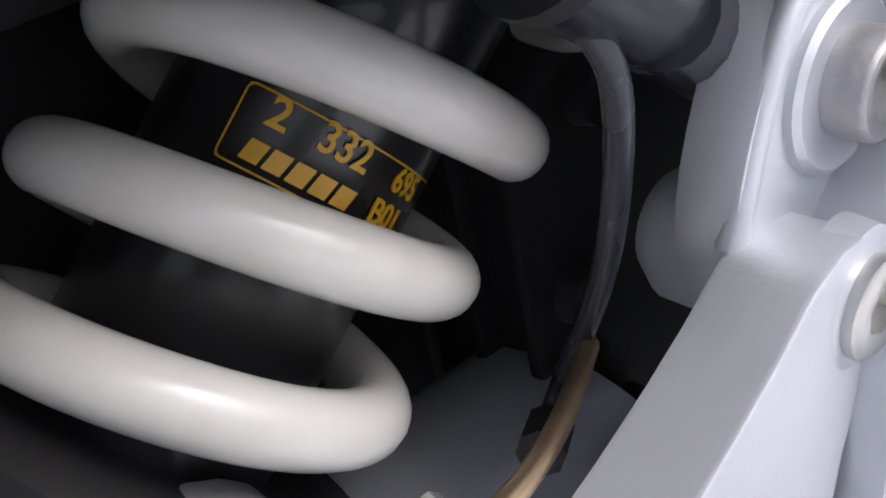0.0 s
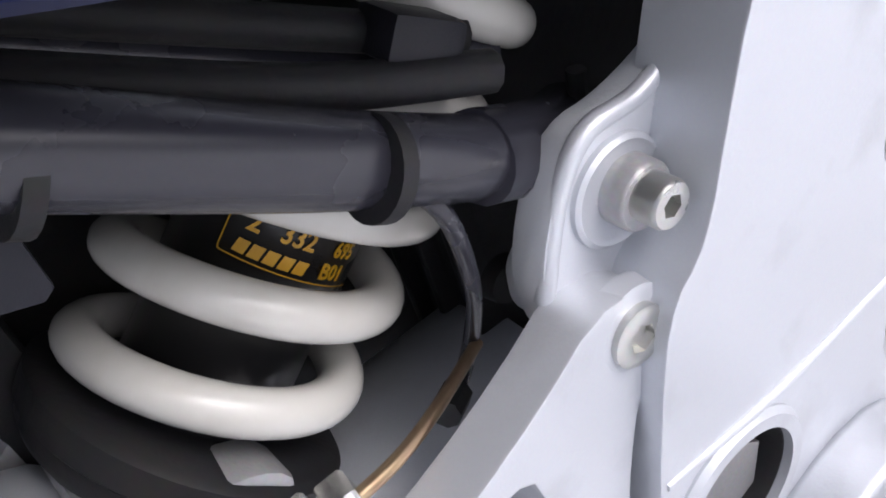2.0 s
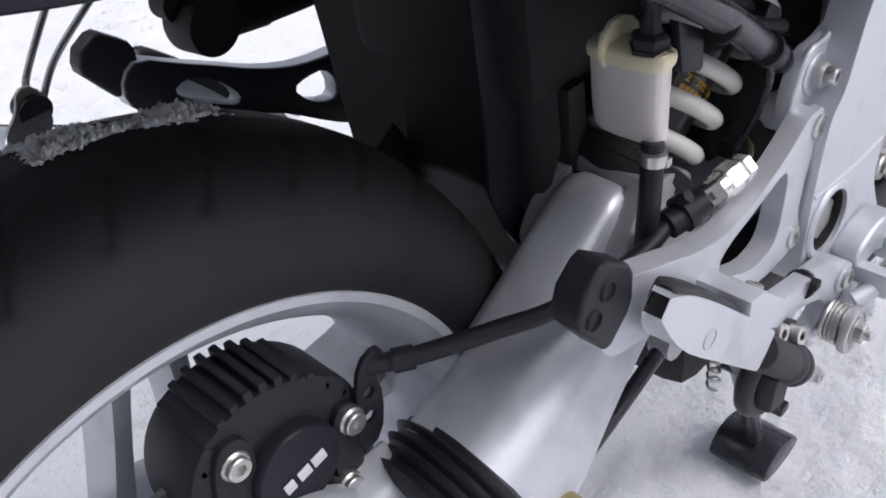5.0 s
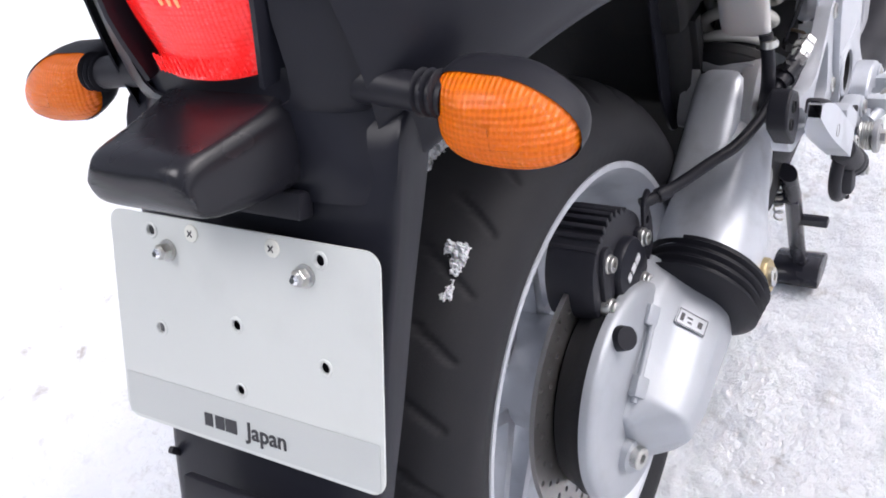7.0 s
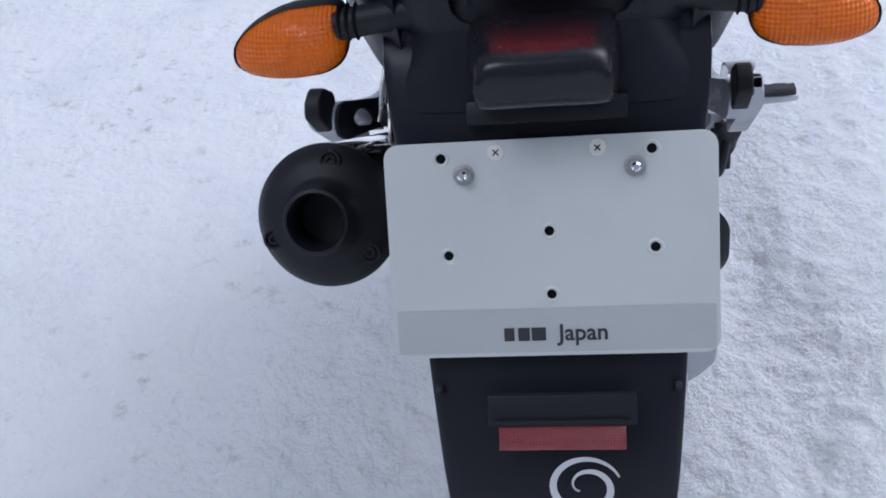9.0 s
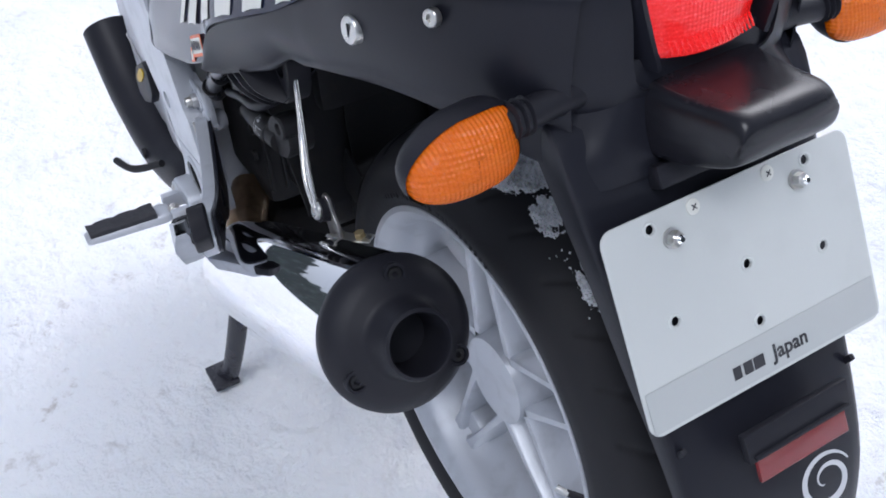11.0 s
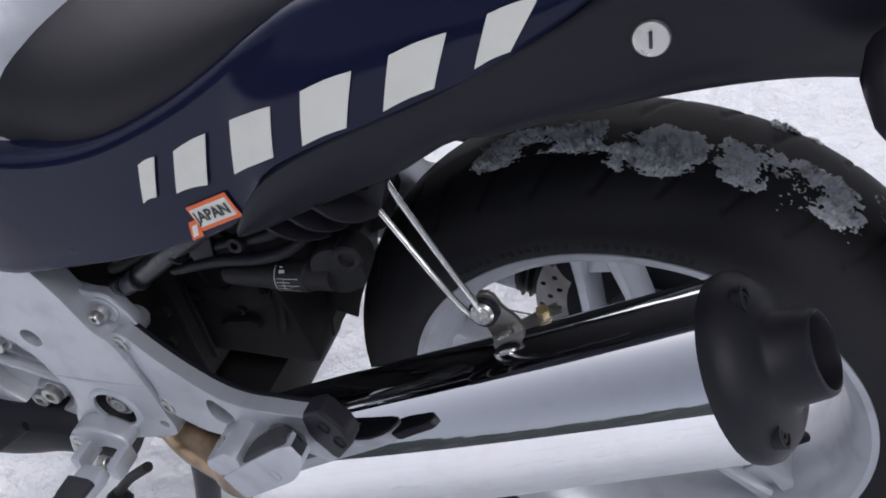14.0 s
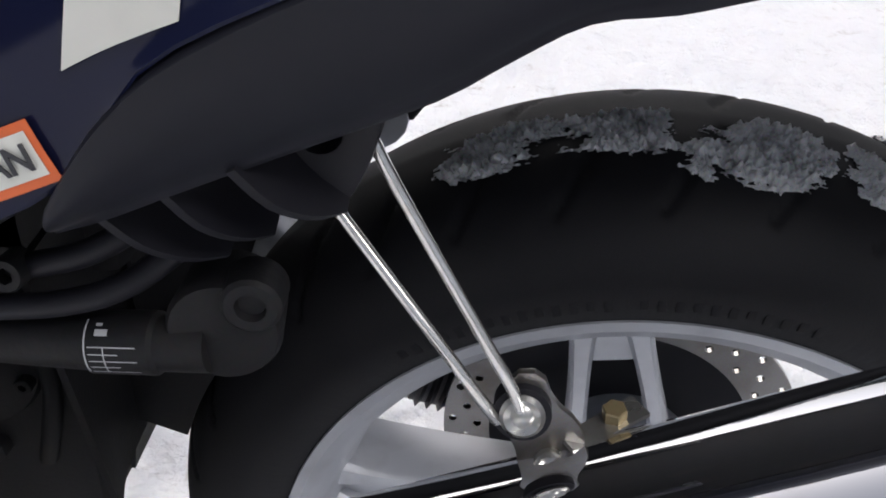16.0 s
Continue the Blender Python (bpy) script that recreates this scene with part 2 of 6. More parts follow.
def curve(points, steps=8):
    """A smooth open line through the points."""
    pts = [Vector(p) for p in points]
    if len(pts) < 3:
        return pts
    out = []
    for i in range(len(pts) - 1):
        p0, p1, p2, p3 = pts[max(i - 1, 0)], pts[i], pts[i + 1], pts[min(i + 2, len(pts) - 1)]
        for k in range(steps):
            t = k / steps
            out.append(0.5 * ((2 * p1) + (p2 - p0) * t + (2 * p0 - 5 * p1 + 4 * p2 - p3) * t * t + (3 * p1 - p0 - 3 * p2 + p3) * t ** 3))
    return out + [pts[-1]]


def bevel_sharp(bm, width, segments=2, angle=35):
    edges = [e for e in bm.edges if len(e.link_faces) == 2 and e.calc_face_angle(0) > radians(angle)]
    if width and edges:
        bmesh.ops.bevel(bm, geom=edges, offset=width, segments=segments, affect="EDGES", profile=0.6, clamp_overlap=True)


def slab(outline, y0, y1, bevel=0.002, holes=(), bm=None):
    """A flat casting: an outline in x and z, from y0 to y1, with holes through it."""
    bm2 = bmesh.new()
    edges = []
    for loop in (outline, *holes):
        vs = [bm2.verts.new((p[0], y0, p[1])) for p in loop]
        edges += [bm2.edges.new((vs[i], vs[(i + 1) % len(vs)])) for i in range(len(vs))]
    if holes:
        bmesh.ops.triangle_fill(bm2, use_beauty=True, edges=edges)
    else:
        bmesh.ops.contextual_create(bm2, geom=edges)
    faces = list(bm2.faces)
    ext = bmesh.ops.extrude_face_region(bm2, geom=faces)
    for v in ext["geom"]:
        if isinstance(v, bmesh.types.BMVert):
            v.co.y = y1
    bmesh.ops.recalc_face_normals(bm2, faces=bm2.faces)
    bevel_sharp(bm2, bevel, 2, 50)
    return join(bm, bm2)


def join(bm, other):
    if bm is None:
        return other
    me = bpy.data.meshes.new("tmp")
    other.to_mesh(me)
    other.free()
    bm.from_mesh(me)
    bpy.data.meshes.remove(me)
    return bm


def basis(axis):
    z = Vector(axis).normalized()
    x = z.orthogonal().normalized()
    if abs(z.y) > 0.9:
        x = Vector((1, 0, 0))
        x = (x - z * x.dot(z)).normalized()
    return x, z.cross(x), z


def lathe(profile, origin, axis, segments=40, bm=None, close=False, oval=(1, 1)):
    """Turns (along, radius) pairs about an axis."""
    b = bmesh.new()
    x, y, z = basis(axis)
    o = Vector(origin)
    rings = []
    for a, r in profile:
        if r < 1e-5:
            rings.append([b.verts.new(o + z * a)])
        else:
            rings.append([b.verts.new(o + z * a + x * (r * oval[0] * math.cos(t)) + y * (r * oval[1] * math.sin(t)))
                          for t in (2 * math.pi * i / segments for i in range(segments))])
    pairs = list(zip(rings, rings[1:]))
    if close:
        pairs.append((rings[-1], rings[0]))
    for r0, r1 in pairs:
        for i in range(segments):
            j = (i + 1) % segments
            if len(r0) == 1 and len(r1) == 1:
                continue
            if len(r0) == 1:
                b.faces.new((r0[0], r1[i], r1[j]))
            elif len(r1) == 1:
                b.faces.new((r0[i], r0[j], r1[0]))
            else:
                b.faces.new((r0[i], r0[j], r1[j], r1[i]))
    if not close:
        for ring in (rings[0], rings[-1]):
            if len(ring) > 2:
                b.faces.new(ring)
    return join(bm, b)


def rod(points, radius, segments=12, bm=None, smooth_steps=8, flat=1.0):
    """A round bar, hose or wire along a line; the radius may change along it."""
    pts = curve(points, smooth_steps)
    n = len(pts)
    if isinstance(radius, (int, float)):
        rad = [radius] * n
    else:
        rad = [radius[min(int(i / (n - 1) * (len(radius) - 1)), len(radius) - 2)] * (1 - (i / (n - 1) * (len(radius) - 1)) % 1 if i < n - 1 else 0)
               + radius[min(int(i / (n - 1) * (len(radius) - 1)) + 1, len(radius) - 1)] * ((i / (n - 1) * (len(radius) - 1)) % 1 if i < n - 1 else 1) for i in range(n)]
    b = bmesh.new()
    tangent = (pts[1] - pts[0]).normalized()
    u = tangent.orthogonal().normalized()
    rings = []
    for i, p in enumerate(pts):
        t = (pts[min(i + 1, n - 1)] - pts[max(i - 1, 0)]).normalized()
        u = (u - t * u.dot(t)).normalized()
        v = t.cross(u)
        rings.append([b.verts.new(p + u * (rad[i] * math.cos(a)) + v * (rad[i] * flat * math.sin(a)))
                      for a in (2 * math.pi * k / segments for k in range(segments))])
    for r0, r1 in zip(rings, rings[1:]):
        for i in range(segments):
            j = (i + 1) % segments
            b.faces.new((r0[i], r0[j], r1[j], r1[i]))
    b.faces.new(rings[0])
    b.faces.new(rings[-1])
    return join(bm, b)


def sheet(rows, bm=None, thick=0.0, smooth_rows=0):
    """A skin over rows of points, with an optional thickness."""
    b = bmesh.new()
    if smooth_rows:
        rows = [curve(r, smooth_rows) for r in rows]
        rows = list(zip(*[curve(c, smooth_rows) for c in zip(*rows)]))
    grid = [[b.verts.new(p) for p in r] for r in rows]
    for r0, r1 in zip(grid, grid[1:]):
        for i in range(len(r0) - 1):
            b.faces.new((r0[i], r0[i + 1], r1[i + 1], r1[i]))
    bmesh.ops.recalc_face_normals(b, faces=b.faces)
    if thick:
        bmesh.ops.solidify(b, geom=list(b.faces), thickness=thick)
    return join(bm, b)


def block(centre, size, bevel=0.003, turn=None, bm=None, segments=2, taper=1.0):
    b = bmesh.new()
    bmesh.ops.create_cube(b, size=1)
    for v in b.verts:
        k = taper if v.co.z > 0 else 1.0
        v.co = Vector((v.co.x * size[0] * k, v.co.y * size[1] * k, v.co.z * size[2]))
    if bevel:
        bmesh.ops.bevel(b, geom=list(b.edges), offset=bevel, segments=segments, affect="EDGES", profile=0.6)
    m = Matrix.Translation(centre) @ (turn or Matrix())
    bmesh.ops.transform(b, matrix=m, verts=b.verts)
    return join(bm, b)


def ring_outline(cx, cz, r, n=24):
    return [(cx + r * math.cos(2 * math.pi * i / n), cz + r * math.sin(2 * math.pi * i / n)) for i in range(n)]


def bolt(parent, place, axis, r, h, mat=None, name="bolt", hexhead=False, label=""):
    """A screw: a round head with a six-sided socket, or a six-sided head."""
    b = bmesh.new()
    x, y, z = basis(axis)
    o = Vector(place)
    n = 6 if hexhead else 24
    def loop(rad, at, count):
        return [b.verts.new(o + z * at + x * (rad * math.cos(2 * math.pi * i / count)) + y * (rad * math.sin(2 * math.pi * i / count))) for i in range(count)]
    base, side, top = loop(r, -h * 0.5, n), loop(r, h * 0.85, n), loop(r * 0.9, h, n)
    for a, c in ((base, side), (side, top)):
        for i in range(n):
            b.faces.new((a[i], a[(i + 1) % n], c[(i + 1) % n], c[i]))
    if hexhead:
        b.faces.new(top)
    else:
        hx = loop(r * 0.52, h, 24)
        for i in range(24):
            k = math.pi / 3 * round((2 * math.pi * i / 24) / (math.pi / 3))
            a = 2 * math.pi * i / 24 - k
            s = r * 0.5 * math.cos(math.pi / 6) / math.cos(((2 * math.pi * i / 24 + math.pi / 6) % (math.pi / 3)) - math.pi / 6)
            hx[i].co = o + z * h + x * (s * math.cos(2 * math.pi * i / 24)) + y * (s * math.sin(2 * math.pi * i / 24))
        deep = [b.verts.new(v.co - z * h * 0.7) for v in hx]
        for a, c in ((top, hx), (hx, deep)):
            for i in range(24):
                b.faces.new((a[i], a[(i + 1) % 24], c[(i + 1) % 24], c[i]))
        b.faces.new(deep)
    return part(name, b, mat or STEEL, parent, label, 35)


def words(name, text, size, matrix, mat, parent, depth=0.0002):
    c = bpy.data.curves.new(name, "FONT")
    c.body, c.size, c.extrude, c.align_x, c.align_y = text, size, depth, "CENTER", "CENTER"
    c.resolution_u = 3
    c.offset = size * 0.018
    tmp = bpy.data.objects.new("tmp", c)
    scene.collection.objects.link(tmp)
    me = bpy.data.meshes.new_from_object(tmp)
    bpy.data.objects.remove(tmp)
    bpy.data.curves.remove(c)
    me.name = name
    me.transform(matrix)
    me.materials.clear()
    me.materials.append(mat)
    ob = new(name, me)
    ob.parent = upper(parent)
    return ob


# ---- the snowy ground, one sheet out to the horizon ----
def build_ground():
    n = 560
    k = [math.sinh((i / n * 2 - 1) * 7.8) / math.sinh(7.8) * 420 for i in range(n + 1)]
    verts, faces = [], []
    for i in range(n + 1):
        for j in range(n + 1):
            x, y = k[i] + 0.15, k[j]
            d = math.hypot(x, y)
            amp = 1.0 if d < 6 else 6 / d
            p = Vector((x, y, 0))
            z = 0.012 * noise.noise(p * 2.3) + 0.008 * noise.noise(p * 7.0) + 0.004 * noise.noise(p * 19.0)
            rough = 0.25 + 0.75 * (0.5 - 0.5 * math.tanh((y + 0.38 + 0.10 * noise.noise(p * 1.7)) * 7))
            rough = max(rough, 0.7 * (0.5 + 0.5 * math.tanh((y - 0.95 + 0.2 * noise.noise(p * 1.3)) * 4)))
            z += rough * (0.014 * abs(noise.noise(p * 14.0)) + 0.012 * noise.noise(p * 31.0) + 0.007 * noise.noise(p * 63.0))
            for track, width in ((-0.37, 0.07), (0.62, 0.09)):
                off = y - track - 0.05 * math.sin(x * 0.8)
                z -= 0.012 * math.exp(-(off / width) ** 2)
            verts.append((x, y, GROUND + (z - 0.004) * amp))
    for i in range(n):
        for j in range(n):
            a = i * (n + 1) + j
            faces.append((a, a + n + 1, a + n + 2, a + 1))
    me = bpy.data.meshes.new("ground")
    me.from_pydata(verts, [], faces)
    for f in me.polygons:
        f.use_smooth = True
    me.materials.append(SNOW)
    tagged(new("ground", me), "trodden packed snow with dirt specks and faint ruts", "snow", kind="structure")


build_ground()

# a dark line of far woods all round, seen in the chrome
def build_backdrop():
    bm = bmesh.new()
    n, rows = 360, []
    for i in range(n + 1):
        a = 2 * math.pi * i / n
        u = Vector((math.cos(a) * 5, math.sin(a) * 5, 0))
        h = 6.5 + 2.5 * noise.noise(u) + 1.6 * noise.noise(u * 6) + 0.8 * noise.noise(u * 25)
        c, s = math.cos(a) * 34, math.sin(a) * 34
        rows.append([(c, s, -1.0), (c * 1.01, s * 1.01, h * 0.5), (c * 1.03, s * 1.03, h)])
    sheet(rows, bm)
    wood = material("far_woods", (0.035, 0.045, 0.045), 0.9, 0, 0.3, 2, 0, 1, (0.09, 0.10, 0.105), 0.5, 0.8)
    ob = part("backdrop", bm, wood, None)
    tagged(ob, "dark line of far woods on the horizon", "woods", kind="structure")


build_backdrop()

# ---- the motorcycle, standing upright on its centre stand ----
bike = new("motorcycle")
tagged(bike, "navy and silver touring motorcycle on its stand in snow", "motorcycle")
AXLE = Vector((0, 0, 0.317))


def tyre_profile():
    return [(0.0, 0.3155), (0.03, 0.3125), (0.055, 0.3045), (0.072, 0.293), (0.084, 0.278), (0.0885, 0.262), (0.086, 0.246), (0.079, 0.231)]


def build_wheel():
    hub = lathe([(-0.075, 0.0), (-0.075, 0.05), (-0.03, 0.062), (0.02, 0.062), (0.045, 0.055), (0.05, 0.03), (0.044, 0.0)], AXLE, (0, 1, 0), 40)
    wheel = part("rear_wheel", hub, SILVER, bike, "silver cast-alloy wheel with paired spokes")
    # tyre with cut grooves
    half = curve([(y, 0, r) for y, r in tyre_profile()], 5)
    prof = [(-p.x, p.z) for p in reversed(half)] + [(p.x, p.z) for p in half[1:]]
    n, m = 760, len(prof)
    verts, faces = [], []
    for i in range(n):
        a = 2 * math.pi * i / n
        for y, r in prof:
            side = 1 if y >= 0 else -1
            u = abs(y)
            ph = (a * side * -1 / (2 * math.pi) * 34 + (0.25 if side > 0 else 0) - 0.85 * (u / 0.08) ** 1.3) % 1.0
            kk = (a * 17 / (2 * math.pi)) % 1.0
            deep = 0.0
            if 0.012 < u < 0.070 and abs(ph - 0.5) < 0.055 and (u > 0.03 or kk < 0.5):
                deep = 0.0026
            if u > 0.083 and r < 0.262:
                deep = -0.0006 if int(a * 90) % 2 else 0.0
            rr = r - deep
            verts.append((rr * math.cos(a), y, 0.317 + rr * math.sin(a)))
    for i in range(n):
        for j in range(m - 1):
            a, b = i * m + j, ((i + 1) % n) * m + j
            faces.append((a, a + 1, b + 1, b))
    me = bpy.data.meshes.new("tyre")
    me.from_pydata(verts, [], faces)
    for f in me.polygons:
        f.use_smooth = True
    me.materials.append(RUBBER)
    t = new("tyre", me)
    t.parent = wheel
    tagged(t, "black grooved road tyre with wet rubber")
    # raised sidewall letters that cannot be read, as bars
    bm = bmesh.new()
    for i in range(26):
        if i in (5, 14):
            continue
        a = radians(52 + i * 2.1)
        c = AXLE + Vector((math.cos(a) * 0.249, 0.0868, math.sin(a) * 0.249))
        block(c, (0.0045, 0.0012, 0.0095 if i % 3 else 0.007), 0.0003, Matrix.Rotation(-a + math.pi / 2, 4, "Y"), bm)
    part("sidewall_lettering", bm, RUBBER, wheel)
    # rim
    prof = [(-0.0815, 0.2325), (-0.078, 0.2335), (-0.0755, 0.229), (-0.070, 0.223), (-0.04, 0.215), (0.04, 0.215), (0.070, 0.223), (0.0755, 0.229), (0.078, 0.2335), (0.0815, 0.2325),
            (0.081, 0.226), (0.074, 0.218), (0.066, 0.2105), (0.05, 0.206), (0.030, 0.198), (-0.030, 0.198), (-0.05, 0.206), (-0.066, 0.2105), (-0.074, 0.218), (-0.081, 0.226)]
    part("rim", lathe(prof, AXLE, (0, 1, 0), 128, close=True), SILVER, wheel, "", 30)
    for k in range(5):
        a0 = radians(7.5 + 72 * k)
        for s in (-1, 1):
            bm = bmesh.new()
            r0, r1 = 0.05, 0.207
            rows = []
            for i in range(9):
                q = i / 8
                r = r0 + (r1 - r0) * q
                off = s * (0.0325 - 0.0175 * q)
                w = 0.0082 - 0.0022 * math.sin(q * math.pi) + 0.004 * max(0, q - 0.85) / 0.15
                y0, y1 = -0.002 - 0.008 * q, 0.040 + 0.004 * q
                er, et = Vector((math.cos(a0), 0, math.sin(a0))), Vector((-math.sin(a0), 0, math.cos(a0)))
                c = AXLE + er * r
                ring = [c + et * (off + dx) + Vector((0, y, 0)) for dx, y in ((-w, y0), (w, y0), (w, y1 - 0.004), (w * 0.6, y1), (-w * 0.6, y1), (-w, y1 - 0.004))]
                rows.append(ring + [ring[0]])
            sheet(rows, bm)
            bmesh.ops.remove_doubles(bm, verts=bm.verts, dist=1e-5)
            part("spoke", bm, SILVER, wheel)
        # web that ties a pair of spokes together, with its window
        bm = bmesh.new()
        c = AXLE + Vector((math.cos(a0) * 0.188, 0.016, math.sin(a0) * 0.188))
        block(c, (0.050, 0.034, 0.034), 0.006, Matrix.Rotation(-a0, 4, "Y"), bm)
        part("spoke_web", bm, SILVER, wheel)
    # brake disc with drilled holes, on the far side
    holes = []
    for i in range(24):
        for r, off in ((0.131, 0), (0.121, 0.45), (0.111, 0.9)):
            a = 2 * math.pi * (i + off) / 24
            holes.append(ring_outline(math.cos(a) * r, 0.317 + math.sin(a) * r, 0.0034, 8))
    holes.append(ring_outline(0, 0.317, 0.098, 64))
    part("brake_disc", slab(ring_outline(0, 0.317, 0.138, 96), -0.0735, -0.0685, 0, holes), DISC, wheel, "drilled steel brake disc with rust film", 30)
    carrier = lathe([(-0.072, 0.101), (-0.070, 0.103), (-0.068, 0.101), (-0.062, 0.06), (-0.056, 0.05), (-0.056, 0.03), (-0.071, 0.03), (-0.072, 0.1)], AXLE, (0, 1, 0), 64)
    part("disc_carrier", carrier, BLACK, wheel)
    stem = rod([(-0.170, 0.02, 0.255), (-0.158, 0.034, 0.262), (-0.146, 0.046, 0.268)], [0.006, 0.005, 0.004], 12)
    valve = part("tyre_valve", stem, BLACK, wheel)
    part("valve_cap", rod([(-0.148, 0.045, 0.267), (-0.137, 0.053, 0.272)], 0.0042, 10), STEEL, valve)
    return wheel


build_wheel()


# ---- final drive, boot, swinging arm, caliper on the right-hand side ----
def build_drive():
    prof = [(0.077, 0.0), (0.077, 0.103), (0.090, 0.1075), (0.095, 0.111), (0.1065, 0.1115), (0.1065, 0.09)]
    flange = lathe(prof, AXLE, (0, -1, 0), 72)
    drive = part("final_drive", flange, DEEP, bike, "silver bevel-drive housing beside the wheel")
    drum = lathe([(0.1066, 0.100), (0.1070, 0.1145), (0.114, 0.1142), (0.1180, 0.1125), (0.1210, 0.1075), (0.1222, 0.098), (0.1235, 0.06), (0.124, 0.0)], AXLE, (0, -1, 0), 96)
    body = part("housing", drum, DRIVE, drive, "", 50)
    # tapered snout between the drum and the boot
    rows = []
    for x, prof in ((0.122, ((-0.100, 0.400), (-0.128, 0.390), (-0.150, 0.370), (-0.172, 0.352), (-0.180, 0.334), (-0.180, 0.295), (-0.165, 0.280), (-0.105, 0.275))),
                    (0.073, ((-0.100, 0.398), (-0.126, 0.388), (-0.143, 0.363), (-0.168, 0.3455), (-0.180, 0.330), (-0.181, 0.292), (-0.165, 0.275), (-0.105, 0.272))),
                    (0.020, ((-0.100, 0.376), (-0.128, 0.364), (-0.146, 0.345), (-0.169, 0.331), (-0.181, 0.317), (-0.182, 0.283), (-0.165, 0.262), (-0.105, 0.258))),
                    (-0.018, ((-0.100, 0.356), (-0.129, 0.344), (-0.149, 0.334), (-0.168, 0.324), (-0.179, 0.312), (-0.178, 0.283), (-0.160, 0.262), (-0.105, 0.255))),
                    (-0.046, ((-0.100, 0.338), (-0.124, 0.332), (-0.129, 0.327), (-0.133, 0.320), (-0.134, 0.310), (-0.134, 0.287), (-0.131, 0.270), (-0.100, 0.262)))):
        rows.append([(x, py, pz) for py, pz in prof])
    bm = bmesh.new()
    vs = [[bm.verts.new(p) for p in r] for r in rows]
    for a, b in zip(vs, vs[1:]):
        for k in range(8):
            bm.faces.new((a[k], a[(k + 1) % 8], b[(k + 1) % 8], b[k]))
    bm.faces.new(vs[0])
    bm.faces.new(list(reversed(vs[-1])))
    bmesh.ops.recalc_face_normals(bm, faces=bm.faces)
    bmesh.ops.bevel(bm, geom=bm.edges[:], offset=0.0045, segments=3, profile=0.6, affect="EDGES")
    part("housing_snout", bm, DRIVE, drive, "", 60)
    part("rib", rod([(0.056, -0.1285, 0.389), (0.018, -0.1300, 0.366), (-0.030, -0.1305, 0.340)], 0.0030, 10), DRIVE, drive)
    for c in ((0.048, -0.1240, 0.3835), (-0.015, -0.1300, 0.3470)):
        part("casting_boss", block(c, (0.022, 0.015, 0.015), 0.003, Matrix.Rotation(radians(-30), 4, "Y") @ Matrix.Rotation(radians(-30), 4, "X")), DRIVE, drive)
    part("drain_boss", lathe([(0, 0.021), (0.012, 0.018), (0.013, 0.0)], (-0.0505, -0.121, 0.284), (-0.2, -1, 0.05), 24), DRIVE, drive)
    bolt(drive, (-0.0530, -0.1355, 0.285), (-0.2, -1, 0.05), 0.0115, 0.006, STEEL, "drain_plug")
    cap = rod([(-0.011, -0.100, 0.404), (-0.0155, -0.118, 0.413), (-0.0195, -0.132, 0.421)], [0.014, 0.013, 0.0115], 18)
    part("breather_cap", cap, BLACK, drive, "black rubber breather cap")
    # warning label: a frame and bars that cannot be read
    m = Matrix.Translation((0.0745, -0.1563, 0.3560)) @ Matrix.Rotation(radians(-10), 4, "Y") @ Matrix.Rotation(radians(-54), 4, "X") @ Matrix.Rotation(radians(90), 4, "Y")
    lab = block((0, 0, 0), (0.034, 0.0012, 0.019), 0.0004)
    bmesh.ops.transform(lab, matrix=m, verts=lab.verts)
    lb = part("warning_label", lab, DRIVE, drive, "small silver label with dark symbols")
    bars = bmesh.new()
    for c, s in (((0, -0.0008, 0.0085), (0.032, 0.0006, 0.0007)), ((0, -0.0008, -0.0085), (0.032, 0.0006, 0.0007)), ((0.0158, -0.0008, 0), (0.0007, 0.0006, 0.017)), ((-0.0158, -0.0008, 0), (0.0007, 0.0006, 0.017)),
                 ((-0.011, -0.0008, 0), (0.004, 0.0006, 0.009)), ((-0.003, -0.0008, 0.002), (0.006, 0.0006, 0.002)), ((-0.002, -0.0008, -0.003), (0.005, 0.0006, 0.002)), ((0.009, -0.0008, 0), (0.005, 0.0006, 0.007))):
        block(c, s, 0, None, bars)
    bmesh.ops.transform(bars, matrix=m, verts=bars.verts)
    part("label_print", bars, INK, lb)
    # rubber boot
    prof = [(0.0, 0.055)]
    for i in range(4):
        prof += [(0.003 + i * 0.0098, 0.062 + i * 0.001), (0.0062 + i * 0.0098, 0.0672 + i * 0.001), (0.0094 + i * 0.0098, 0.0625 + i * 0.001)]
    prof += [(0.043, 0.066), (0.047, 0.060)]
    boot = part("rubber_boot", lathe(prof, (0.116, -0.143, 0.338), (0.95, -0.06, 0.22), 56), BLACK, bike, "black ribbed rubber boot")
    part("boot_tab", block((0.160, -0.19, 0.290), (0.014, 0.012, 0.008), 0.002), BLACK, boot)
    # swinging arm
    cs = [((0.150, -0.143, 0.346), 0.058, 0.064), ((0.172, -0.142, 0.352), 0.058, 0.065), ((0.205, -0.141, 0.363), 0.057, 0.064), ((0.250, -0.138, 0.380), 0.050, 0.060), ((0.30, -0.133, 0.400), 0.046, 0.056), ((0.36, -0.126, 0.404), 0.042, 0.042), ((0.43, -0.118, 0.392), 0.040, 0.038), ((0.50, -0.115, 0.385), 0.040, 0.038)]
    rows = []
    for c, ry, rz in cs:
        ring = []
        for i in range(41):
            a = 2 * math.pi * i / 40
            cy, sz = math.cos(a), math.sin(a)
            k = 0.85 + 0.15 * (abs(cy) ** 3 + abs(sz) ** 3)
            ring.append(Vector(c) + Vector((-0.25 * rz * sz, ry * cy / k * 0.97, rz * sz / k * 0.97)))
        rows.append(ring)
    bm = sheet(rows, None, 0, 3)
